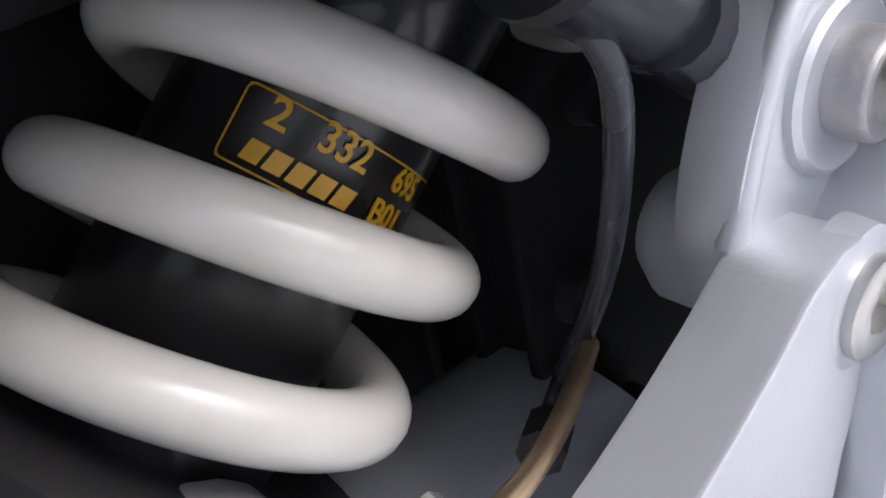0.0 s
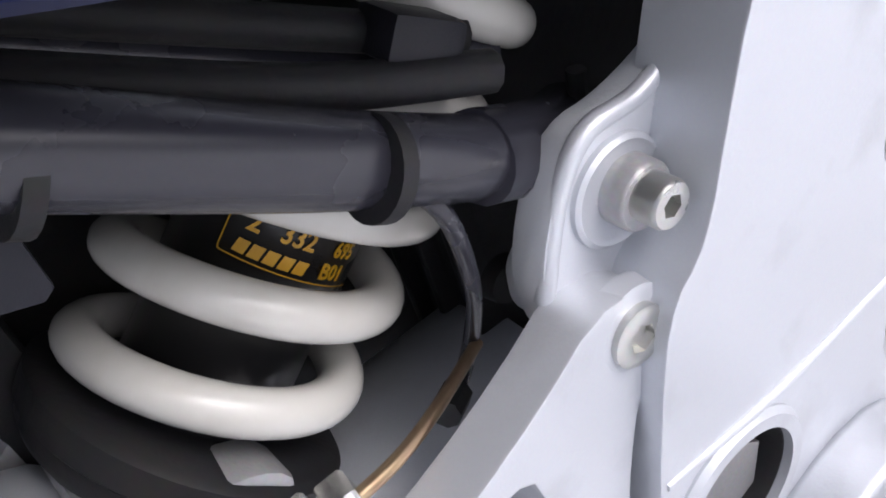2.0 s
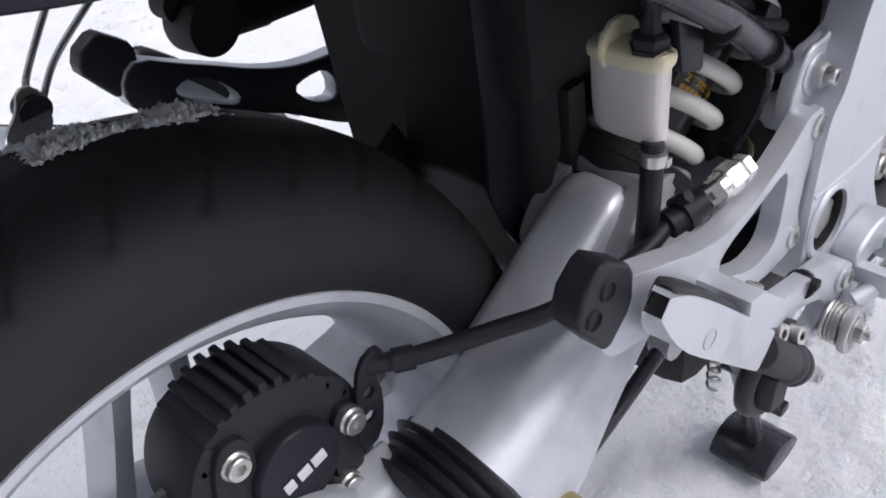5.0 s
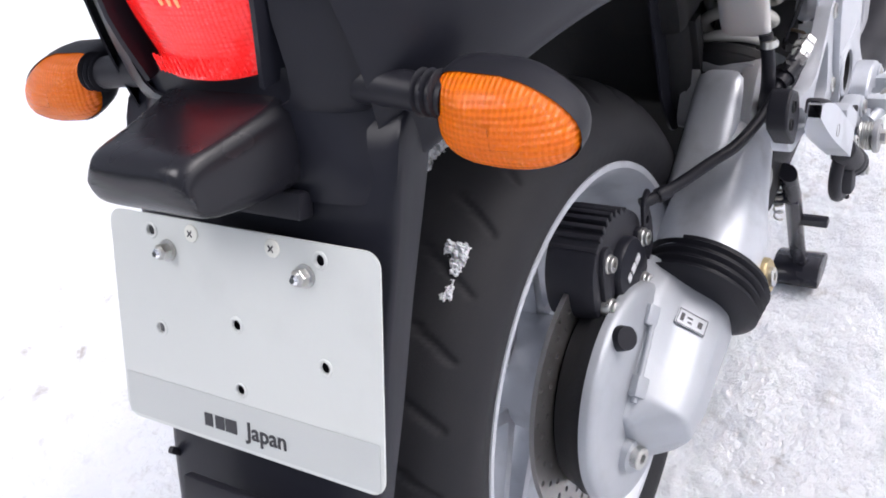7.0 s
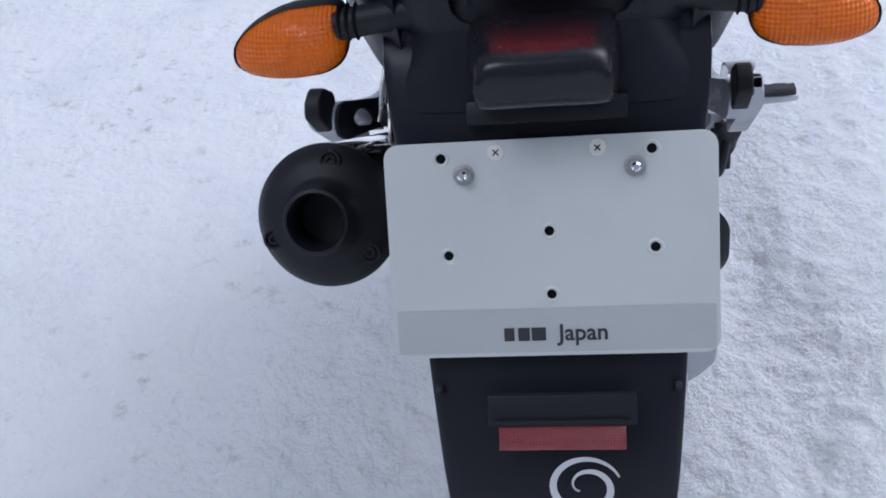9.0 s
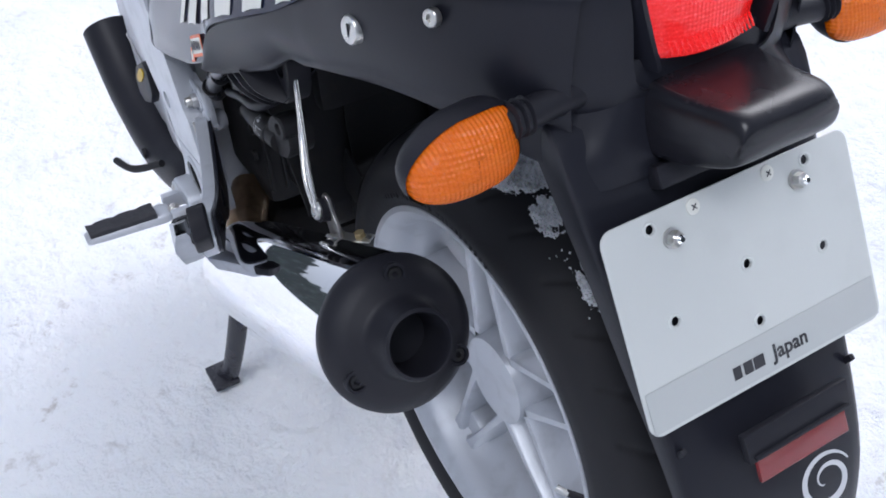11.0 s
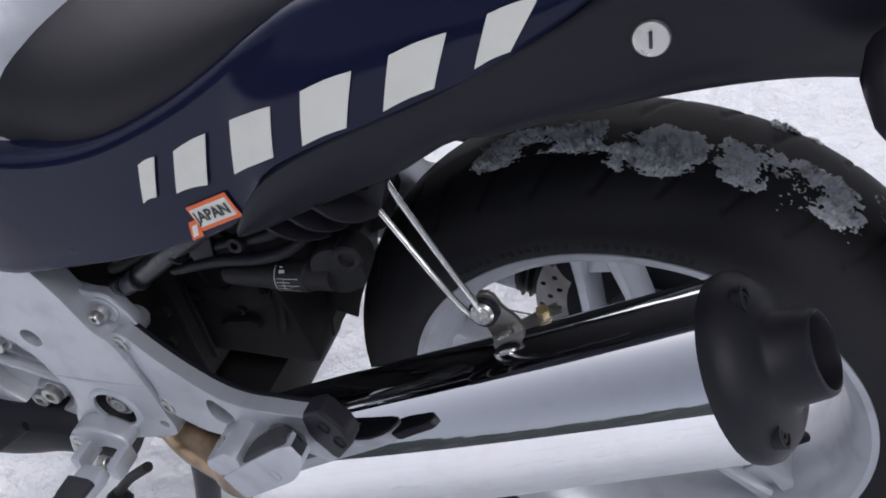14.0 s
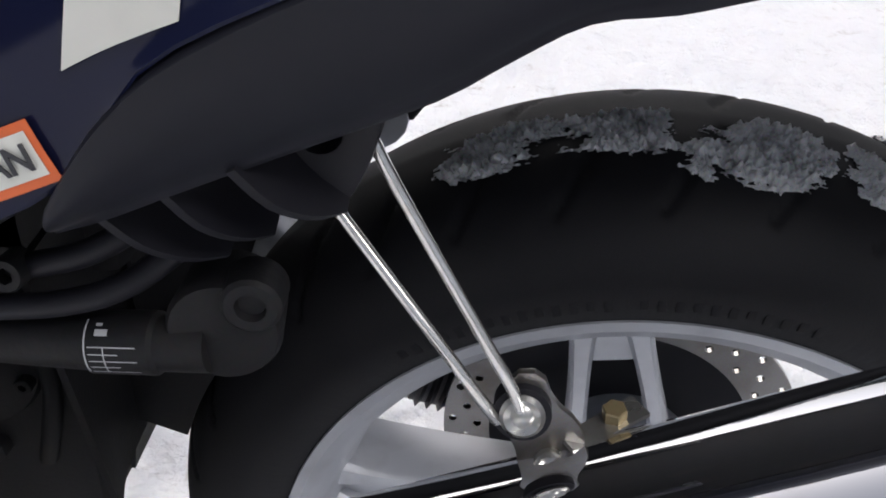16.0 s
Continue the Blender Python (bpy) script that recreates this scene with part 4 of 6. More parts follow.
    for bx, bz in ((0.581, 0.337),):
        part("bolt_boss", lathe([(0, 0.014), (0.008, 0.013), (0.009, 0.01)], (bx, y(0.232), bz), (0, s, 0), 28), SILVER, mp)
        bolt(mp, (bx, y(0.239), bz), (0, s, 0), 0.009, 0.004, STEEL)
    for dx in (-0.026, 0.022):
        part("hinge_cheek", block((0.548 + dx, y(0.248), 0.330), (0.012, 0.034, 0.024), 0.003), SILVER, mp)
    coil = [(0.534 + 0.0045 * k / 10, y(0.256) + 0.007 * math.cos(k), 0.333 + 0.007 * math.sin(k)) for k in [i * 0.6 for i in range(42)]]
    part("return_spring", rod(coil, 0.0016, 6, None, 1), STEEL, mp)
    rows = []
    for d, hw, t in ((0.0, 0.015, 0.008), (0.012, 0.018, 0.009), (0.03, 0.017, 0.008), (0.09, 0.015, 0.007), (0.125, 0.012, 0.006), (0.130, 0.008, 0.004)):
        c = Vector((0.548 + d * 0.10, y(0.262 + d * 0.95), 0.326 - d * 0.05))
        rows.append([c + Vector((hw * a, 0, t * b)) for a, b in ((-1, -0.6), (-0.6, -1), (0.6, -1), (1, -0.6), (1, 0.6), (0.6, 1), (-0.6, 1), (-1, 0.6), (-1, -0.6))])
    part("footrest_bar", sheet(rows, None, 0, 2), SILVER, mp)
    rows = []
    for i in range(13):
        d = 0.022 + i * 0.0085
        c = Vector((0.548 + d * 0.10, y(0.262 + d * 0.95), 0.3345 - d * 0.05))
        hw, up = 0.0165 - 0.0006 * i * 0.5, 0.009 - (0.002 if i % 4 == 3 else 0)
        rows.append([c + Vector((hw * a, 0, up * b)) for a, b in ((-1, -0.2), (-1, 0.6), (-0.75, 1), (0.75, 1), (1, 0.6), (1, -0.2))])
    part("rubber_pad", sheet(rows, None, 0.001), PAD, mp)


build_side(-1)
build_side(1)


def build_right_controls():
    # brake pedal with knurled tip
    lever = rod([(0.500, -0.245, 0.320), (0.540, -0.262, 0.330), (0.590, -0.272, 0.338), (0.625, -0.280, 0.335), (0.645, -0.284, 0.333)], 0.007, 12, None, 6, 0.55)
    ped = part("brake_pedal", lever, SILVER, bike, "silver brake pedal with knurled toe piece")
    part("toe_piece", lathe([(0, 0.0), (0, 0.009), (0.002, 0.0105), (0.050, 0.0105), (0.052, 0.009), (0.052, 0)], (0.648, -0.282, 0.331), (0.25, -1, -0.1), 20), CAST, ped)
    hub = (0.4735, 0.3155)
    coil = [(hub[0] + 0.0165 * math.cos(k), -0.2375 - 0.0036 * k / 6.283, hub[1] + 0.0165 * math.sin(k)) for k in [i * 0.35 for i in range(80)]]
    part("return_spring", rod(coil, 0.0017, 7, None, 1), STEEL, ped)
    part("pivot_washer", lathe([(0, 0.0), (0, 0.0205), (0.003, 0.0212), (0.006, 0.0205), (0.0065, 0.016), (0.005, 0.0152), (0.005, 0.0)], (hub[0], -0.2545, hub[1]), (0, -1, 0), 36), CAST, ped)
    part("pivot_sleeve", lathe([(0, 0.012), (0.024, 0.012), (0.026, 0.0125), (0.027, 0.0)], (hub[0], -0.235, hub[1]), (0, -1, 0), 28), CAST, ped)
    bolt(ped, (hub[0], -0.262, hub[1]), (0, -1, 0), 0.0092, 0.006, STEEL, "pivot_bolt", True)
    part("bolt_end", lathe([(0, 0.0045), (0.006, 0.0045), (0.0075, 0.003), (0.0075, 0)], (hub[0], -0.267, hub[1]), (0, -1, 0), 16), STEEL, ped)
    arm = slab(rounded([(0.358, 0.405), (0.372, 0.398), (0.401, 0.388), (0.437, 0.379), (0.471, 0.373), (0.494, 0.362), (0.513, 0.347), (0.517, 0.330), (0.506, 0.316), (0.492, 0.300), (0.474, 0.293), (0.443, 0.312), (0.411, 0.346), (0.390, 0.366), (0.366, 0.383)], 1), -0.218, -0.233, 0.0035,
               [rounded([(0.416, 0.359), (0.440, 0.353), (0.468, 0.339), (0.474, 0.322), (0.462, 0.313), (0.446, 0.321), (0.428, 0.338)], 1)])
    part("pedal_plate", arm, SILVER, ped)
    part("bolt_boss", lathe([(0, 0.0135), (0.004, 0.013), (0.005, 0.0105)], (0.500, -0.231, 0.340), (0, -1, 0), 28), SILVER, ped)
    bolt(ped, (0.500, -0.2355, 0.340), (0, -1, 0), 0.0088, 0.004, STEEL)
    low = slab(rounded([(0.505, 0.334), (0.530, 0.318), (0.560, 0.272), (0.556, 0.258), (0.544, 0.256), (0.515, 0.269), (0.488, 0.290)], 1), -0.234, -0.243, 0.002, [ring_outline(0.545, 0.268, 0.004, 12)])
    part("stop_plate", low, SILVER, ped)
    bolt(ped, (0.530, -0.2435, 0.280), (0, -1, 0), 0.0075, 0.005, STEEL, "stop_bolt", True)
    part("spring_tail", rod([(0.489, -0.238, 0.322), (0.510, -0.246, 0.300), (0.527, -0.250, 0.290), (0.532, -0.250, 0.283)], 0.0016, 8), STEEL, ped)
    part("cable_tie", lathe([(-0.003, 0.0095), (-0.003, 0.0118), (0.003, 0.0118), (0.003, 0.0095)], (0.440, -0.2255, 0.370), (0.85, 0, -0.5), 16), DEEP, ped)
    part("tie_head", block((0.436, -0.2385, 0.379), (0.008, 0.006, 0.007), 0.001), DEEP, ped)
    # brake cylinder
    ax, at = Vector((0.686, 0.0, -0.728)), Vector((0.343, -0.245, 0.388))
    cyl = lathe([(0, 0.0), (0, 0.013), (0.004, 0.0145), (0.060, 0.0145), (0.062, 0.0165), (0.067, 0.0170), (0.070, 0.0165), (0.0715, 0.0145), (0.074, 0.0145), (0.0755, 0.0170), (0.080, 0.0172), (0.084, 0.015), (0.086, 0)], at, ax, 32)
    mc = part("brake_cylinder", cyl, PAD, bike, "dark grey rear brake cylinder with rubber cuff")
    for c in (Vector((0.372, -0.232, 0.379)), Vector((0.403, -0.232, 0.353))):
        part("clamp_lug", lathe([(-0.006, 0.0), (-0.006, 0.0115), (0.007, 0.0110), (0.008, 0)], c, (0, -1, 0.2), 20), PAD, mc)
        part("clamp_strap", block(c + Vector((-0.008, -0.004, -0.008)), (0.020, 0.014, 0.026), 0.004, Matrix.Rotation(radians(46), 4, "Y")), PAD, mc)
        bolt(mc, c + Vector((0, -0.0075, 0.002)), (0, -1, 0.2), 0.0078, 0.009, STEEL)
    part("push_rod", rod([at + ax * 0.084, at + ax * 0.108], 0.004, 10), GOLD, mc)
    part("fork_head", block(at + ax * 0.121, (0.034, 0.016, 0.014), 0.004, Matrix.Rotation(radians(44), 4, "Y")), CAST, mc)
    bolt(mc, at + ax * 0.130 + Vector((0, -0.008, 0)), (0, -1, 0), 0.0055, 0.003, STEEL, "fork_pin")
    part("banjo_block", block(at + ax * 0.060 + Vector((-0.010, 0.004, -0.022)), (0.024, 0.020, 0.030), 0.004, Matrix.Rotation(radians(15), 4, "Y")), PAD, mc)
    part("hose_tail", rod([(0.352, -0.240, 0.372), (0.346, -0.236, 0.345), (0.352, -0.234, 0.318), (0.370, -0.234, 0.300), (0.392, -0.236, 0.296)], 0.0075, 12), BLACK, mc)
    part("hose_clip", lathe([(0, 0.009), (0.008, 0.009)], (0.384, -0.235, 0.297), (0.95, 0, -0.2), 16), STEEL, mc)
    part("bleed_nipple", rod([(0.394, -0.236, 0.294), (0.397, -0.238, 0.276)], [0.005, 0.003], 10), DEEP, mc)
    # fluid reservoir
    rows = []
    for z, k, dx in ((0.5435, 0.78, -0.003), (0.547, 0.90, -0.0025), (0.560, 0.95, -0.0015), (0.580, 0.98, 0.0), (0.591, 1.0, 0.001), (0.5925, 1.12, 0.001), (0.596, 1.15, 0.0015), (0.599, 1.12, 0.002), (0.6005, 1.0, 0.002), (0.602, 0.75, 0.002), (0.603, 0.05, 0.002)):
        ring = []
        for i in range(37):
            a = 2 * math.pi * i / 36
            cx, sy = math.cos(a), math.sin(a)
            r = 1 / (abs(cx) ** 3.5 + abs(sy) ** 3.5) ** (1 / 3.5)
            ring.append((0.3285 + dx + 0.0120 * k * r * cx, -0.1495 - 0.022 * (1 - min(k, 1.0)) + 0.0265 * (0.35 + 0.65 * k) * r * sy, z))
        rows.append(ring)
    res = part("fluid_reservoir", sheet(rows[:5], None, 0), FLUID, bike, "milky plastic brake-fluid reservoir, part full")
    part("reservoir_top", sheet(rows[4:], None, 0), MILKY, res, "yellowed milky plastic rim")
    part("reservoir_base", sheet([rows[0], [(0.324, -0.157, 0.5437)] * 37], None, 0), FLUID, res)
    part("screw_cap", lathe([(0, 0.0), (0, 0.0128), (0.003, 0.0130), (0.0035, 0.0118), (0.0095, 0.0120), (0.0110, 0.0105), (0.0125, 0.0075), (0.016, 0.006), (0.028, 0.005), (0.029, 0.0)], (0.3305, -0.1625, 0.6005), (0.05, -0.05, 1), 6), BLACK, res, "black hexagonal screw cap", 25)
    part("cap_hose", rod([(0.330, -0.164, 0.628), (0.326, -0.162, 0.642), (0.30, -0.15, 0.650), (0.27, -0.13, 0.660), (0.25, -0.11, 0.67)], 0.0055, 12), BLACK, res)
    part("bracket", slab(rounded([(0.313, 0.606), (0.316, 0.586), (0.332, 0.578), (0.348, 0.574), (0.354, 0.590), (0.352, 0.608), (0.330, 0.618)], 1), -0.136, -0.140, 0.001), MILKY, res, "amber-stained plastic bracket")
    part("outlet_clip", lathe([(0, 0.0088), (0.008, 0.0088)], (0.314, -0.177, 0.534), (0.1, 0, 1), 20), STEEL, res)
    part("clip_ear", block((0.318, -0.184, 0.535), (0.006, 0.005, 0.006), 0.001), STEEL, res)
    part("outlet_hose", rod([(0.318, -0.174, 0.546), (0.312, -0.177, 0.522), (0.310, -0.176, 0.492), (0.316, -0.170, 0.462), (0.33, -0.162, 0.43)], 0.0075, 14), BLACK, res, "black rubber outlet hose")
    # thin grey hose and cable behind the spring
    h = part("breather_hose", rod([(0.440, -0.178, 0.550), (0.447, -0.182, 0.534), (0.452, -0.172, 0.497), (0.450, -0.158, 0.462), (0.440, -0.160, 0.455)], 0.0025, 10), TUBE, bike, "thin dark breather hose")
    part("hose_joint", rod([(0.434, -0.166, 0.460), (0.443, -0.160, 0.457)], 0.005, 8), DEEP, h)
    part("black_cable", rod([(0.512, -0.160, 0.530), (0.506, -0.160, 0.49), (0.49, -0.165, 0.46)], 0.003, 8), DEEP, h)


build_right_controls()


# ---- rear sub-frame tubes ----
def build_subframe():
    for s in (-1, 1):
        t = rod([(0.512, s * 0.150, 0.510), (0.477, s * 0.172, 0.530), (0.43, s * 0.182, 0.564), (0.380, s * 0.186, 0.603), (0.340, s * 0.186, 0.632), (0.30, s * 0.184, 0.660), (0.22, s * 0.172, 0.712), (0.08, s * 0.14, 0.765)], 0.0105, 18, None, 5)
        tube = part("subframe_tube", t, TUBE, bike, "black painted rear frame tube")
        part("flattened_end", rod([(0.495, s * 0.166, 0.518), (0.462, s * 0.178, 0.541)], [0.013, 0.0122], 16, None, 3, 0.8), TUBE, tube)
        for x, z in ((0.433, 0.561), (0.374, 0.603)):
            part("cable_tie", lathe([(-0.002, 0.0105), (-0.002, 0.0118), (0.002, 0.0118), (0.002, 0.0105)], (x, s * 0.185, z), (-0.82, 0, 0.57), 24), DEEP, tube)
        cab = rod([(0.476, s * 0.172, 0.555), (0.43, s * 0.170, 0.578), (0.37, s * 0.168, 0.617), (0.30, s * 0.165, 0.662)], 0.0055, 10)
        part("loom", cab, DEEP, tube)
        part("loom", rod([(0.478, s * 0.160, 0.560), (0.43, s * 0.158, 0.590), (0.36, s * 0.155, 0.635)], 0.005, 10), DEEP, tube)
        part("gusset", slab([(0.340, 0.618), (0.369, 0.600), (0.369, 0.5745), (0.366, 0.573), (0.347, 0.5805), (0.3455, 0.583)], s * 0.169, s * 0.176, 0.001), MATTE, tube)
        part("tie_head", block((0.462, s * 0.165, 0.571), (0.022, 0.016, 0.012), 0.003, Matrix.Rotation(radians(35), 4, "Y")), BLACK, tube)
        part("lower_stay", rod([(0.49, s * 0.15, 0.545), (0.40, s * 0.14, 0.60), (0.30, s * 0.12, 0.66)], 0.008, 12), TUBE, tube)


build_subframe()


# ---- engine, gearbox and the dark mass between the plates ----
def build_engine():
    gear = part("gearbox", block((0.57, 0.0, 0.46), (0.17, 0.25, 0.30), 0.02), DEEP, bike, "grimy black gearbox between the frame plates")
    for s in (-1, 1):
        for k in range(5):
            part("gearbox_rib", block((0.488, s * (0.03 + 0.022 * k), 0.45), (0.02, 0.005, 0.22), 0.002), DEEP, gear)
        part("starter_body", lathe([(0, 0.0), (0, 0.026), (0.09, 0.026), (0.094, 0.02), (0.094, 0)], (0.42, s * 0.07, 0.58), (1, 0, -0.3), 24), DEEP, gear)
        for k in range(4):
            part("cover_screw", lathe([(0, 0.009), (0.006, 0.008), (0.006, 0)], (0.50 - 0.012 * (k % 2), s * 0.128, 0.40 + 0.05 * k), (0, s, 0), 14), DEEP, gear)
    # plain black block, added to close the bright gap behind the spring
    part("airbox", block((0.430, 0.015, 0.475), (0.17, 0.15, 0.27), 0.015), DEEP, gear)
    cover = part("clutch_cover", lathe([(0, 0.062), (0.006, 0.060), (0.008, 0.050), (0.011, 0.046), (0.013, 0.020), (0.010, 0.018), (0.010, 0.0)], (0.425, 0.089, 0.485), (0, 1, 0), 40), DEEP, gear)
    for k in range(6):
        a = math.pi / 3 * k + 0.3
        bolt(gear, (0.425 + 0.054 * math.cos(a), 0.098, 0.485 + 0.054 * math.sin(a)), (0, 1, 0), 0.0055, 0.005, DEEP)
    part("release_arm", slab(rounded([(0.40, 0.418), (0.45, 0.408), (0.452, 0.392), (0.43, 0.386), (0.398, 0.400)], 1), 0.085, 0.100, 0.002), DEEP, gear)
    part("rib", rod([(0.37, 0.092, 0.54), (0.36, 0.094, 0.47), (0.375, 0.092, 0.40)], 0.006, 10), DEEP, gear)
    part("yellow_mark", slab(rounded([(0.705, 0.468), (0.76, 0.430), (0.775, 0.436), (0.72, 0.478)], 1), 0.2145, 0.2165, 0.0005), YELLOW, gear, "small yellow painted mark")
    part("mark_plate", slab(rounded([(0.69, 0.50), (0.80, 0.44), (0.80, 0.38), (0.70, 0.42)], 1), 0.20, 0.214, 0.003), BLACK, gear)
    eng = part("engine_case", block((0.86, 0, 0.40), (0.42, 0.34, 0.34), 0.03), ENGINE, bike, "silver engine case with ribs and cap screws")
    for s in (-1, 1):
        out = rounded([(0.600, 0.330), (0.605, 0.45), (0.64, 0.52), (0.70, 0.55), (0.775, 0.50), (0.790, 0.40), (0.770, 0.32), (0.710, 0.288), (0.64, 0.30)], 2)
        inner = rounded([(0.615, 0.345), (0.625, 0.44), (0.66, 0.50), (0.70, 0.515), (0.735, 0.46), (0.742, 0.39), (0.728, 0.335), (0.690, 0.310), (0.645, 0.318)], 2)
        part("case_flange", slab(out, s * 0.165, s * 0.192, 0.004, [inner]), ENGINE, eng)
        part("case_floor", slab(out, s * 0.155, s * 0.172, 0.0), ENGINE, eng)
        part("case_rib", rod([(0.600, s * 0.180, 0.365), (0.66, s * 0.183, 0.380), (0.745, s * 0.183, 0.405)], 0.008, 12, None, 4), ENGINE, eng)
        part("case_rib", rod([(0.62, s * 0.180, 0.43), (0.68, s * 0.180, 0.44), (0.738, s * 0.182, 0.450)], 0.006, 12, None, 4), ENGINE, eng)
        for bx, bz, r in ((0.683, 0.428, 0.011), (0.650, 0.347, 0.0125), (0.672, 0.335, 0.011)):
            part("screw_boss", lathe([(0, 0.016), (0.016, 0.014), (0.017, 0.0)], (bx, s * 0.170, bz), (0, s, 0), 24), ENGINE, eng)
            bolt(eng, (bx, s * 0.1865, bz), (0, s, 0), r, 0.010, STEEL)
        rows = [[(0.785 + 0.10 * k, s * yy, z) for yy, z in ((0.188, 0.56), (0.192, 0.48), (0.192, 0.40), (0.188, 0.33), (0.17, 0.29))] for k in (0, 0.5, 1)]
        part("front_cover", sheet(rows, None, 0.006), ENGINE, eng)
        part("cover_seam", rod([(0.79, s * 0.1935, 0.425), (0.84, s * 0.1935, 0.442), (0.885, s * 0.1935, 0.46)], 0.002, 8), CAST, eng)
    # exhaust collector and belly, black
    for s in (-1, 1):
        t = rod([(0.580, s * 0.175, 0.262), (0.66, s * 0.185, 0.285), (0.74, s * 0.19, 0.275), (0.82, s * 0.195, 0.285), (0.93, s * 0.20, 0.34), (1.02, s * 0.2, 0.42)], [0.030, 0.036, 0.042, 0.045, 0.045, 0.045], 24, None, 6)
        p = part("engine_bar", t, BLACK, bike, "thick black tube below the engine")
        bolt(p, (0.79, s * 0.236, 0.29), (0, s, 0), 0.009, 0.004, DEEP)
    part("collector_box", block((0.55, 0.0, 0.22), (0.22, 0.26, 0.09), 0.03), DEEP, bike, "sooty black collector box")


build_engine()


def build_tank():
    rows = []
    for x, zt, w in ((0.47, 0.80, 0.10), (0.52, 0.86, 0.15), (0.62, 0.92, 0.175), (0.78, 0.96, 0.185), (0.95, 0.95, 0.17), (1.05, 0.88, 0.12)):
        rows.append([(x, w * math.cos(a) * 1.12, 0.74 + (zt - 0.74) * math.sin(a) ** 0.7 if math.sin(a) > 0 else 0.74) for a in [math.pi * i / 16 for i in range(17)]])
    part("fuel_tank", sheet(rows, None, 0.003, 2), SILVER, bike, "silver fuel tank ahead of the seat")


build_tank()


# ---- seat, navy side panels and black tail, as skins over cross-sections ----
NAVY_ROWS = [  # x, upper y, upper z, lower y, lower z
    (0.590, 0.185, 0.700, 0.212, 0.578), (0.535, 0.192, 0.702, 0.222, 0.589), (0.458, 0.197, 0.712, 0.226, 0.611), (0.386, 0.200, 0.733, 0.228, 0.633), (0.306, 0.200, 0.771, 0.228, 0.662), (0.250, 0.199, 0.805, 0.226, 0.692),
    (0.219, 0.198, 0.826, 0.228, 0.735), (0.175, 0.196, 0.850, 0.226, 0.761), (0.109, 0.190, 0.868, 0.217, 0.788), (0.047, 0.185, 0.877, 0.206, 0.815), (-0.008, 0.178, 0.876, 0.194, 0.848), (-0.035, 0.174, 0.880, 0.182, 0.870)]
RAIL_ROWS = [
    (0.258, 0.2275, 0.684, 0.2235, 0.671), (0.240, 0.2285, 0.711, 0.217, 0.675), (0.215, 0.2275, 0.737, 0.209, 0.684), (0.175, 0.225, 0.761, 0.201, 0.700), (0.130, 0.220, 0.781, 0.196, 0.720), (0.105, 0.216, 0.791, 0.194, 0.7365), (0.082, 0.212, 0.801, 0.192, 0.750), (0.055, 0.206, 0.814, 0.190, 0.7545), (0.034, 0.201, 0.825, 0.188, 0.760), (0.020, 0.198, 0.832, 0.187, 0.764),
    (-0.008, 0.192, 0.847, 0.183, 0.7705), (-0.052, 0.184, 0.872, 0.176, 0.780), (-0.100, 0.172, 0.882, 0.164, 0.784), (-0.140, 0.157, 0.886, 0.150, 0.781), (-0.170, 0.140, 0.888, 0.136, 0.773), (-0.195, 0.122, 0.888, 0.120, 0.762), (-0.215, 0.098, 0.888, 0.100, 0.762)]


def skin(rows, s, bulge, lip):
    out = []
    for x, yu, zu, yl, zl in rows:
        if s < 0:  # the lower edge sits higher on this side
            zl += float(np.interp(x, (0.0, 0.12, 0.25, 0.31, 0.40, 0.46), (0.0, 0.008, 0.009, 0.0055, 0.002, 0.0)))
        r = [(x, s * (yu - lip), zu + 0.004)]
        for q in (0, 0.15, 0.35, 0.55, 0.75, 0.9, 1.0):
            y = yu + (yl - yu) * q + bulge * math.sin(math.pi * min(1, q * 1.02)) ** 0.8
            r.append((x, s * y, zu + (zl - zu) * q))
        r.append((x, s * (yl - lip * 0.8), zl + 0.006))
        out.append(r)
    return out


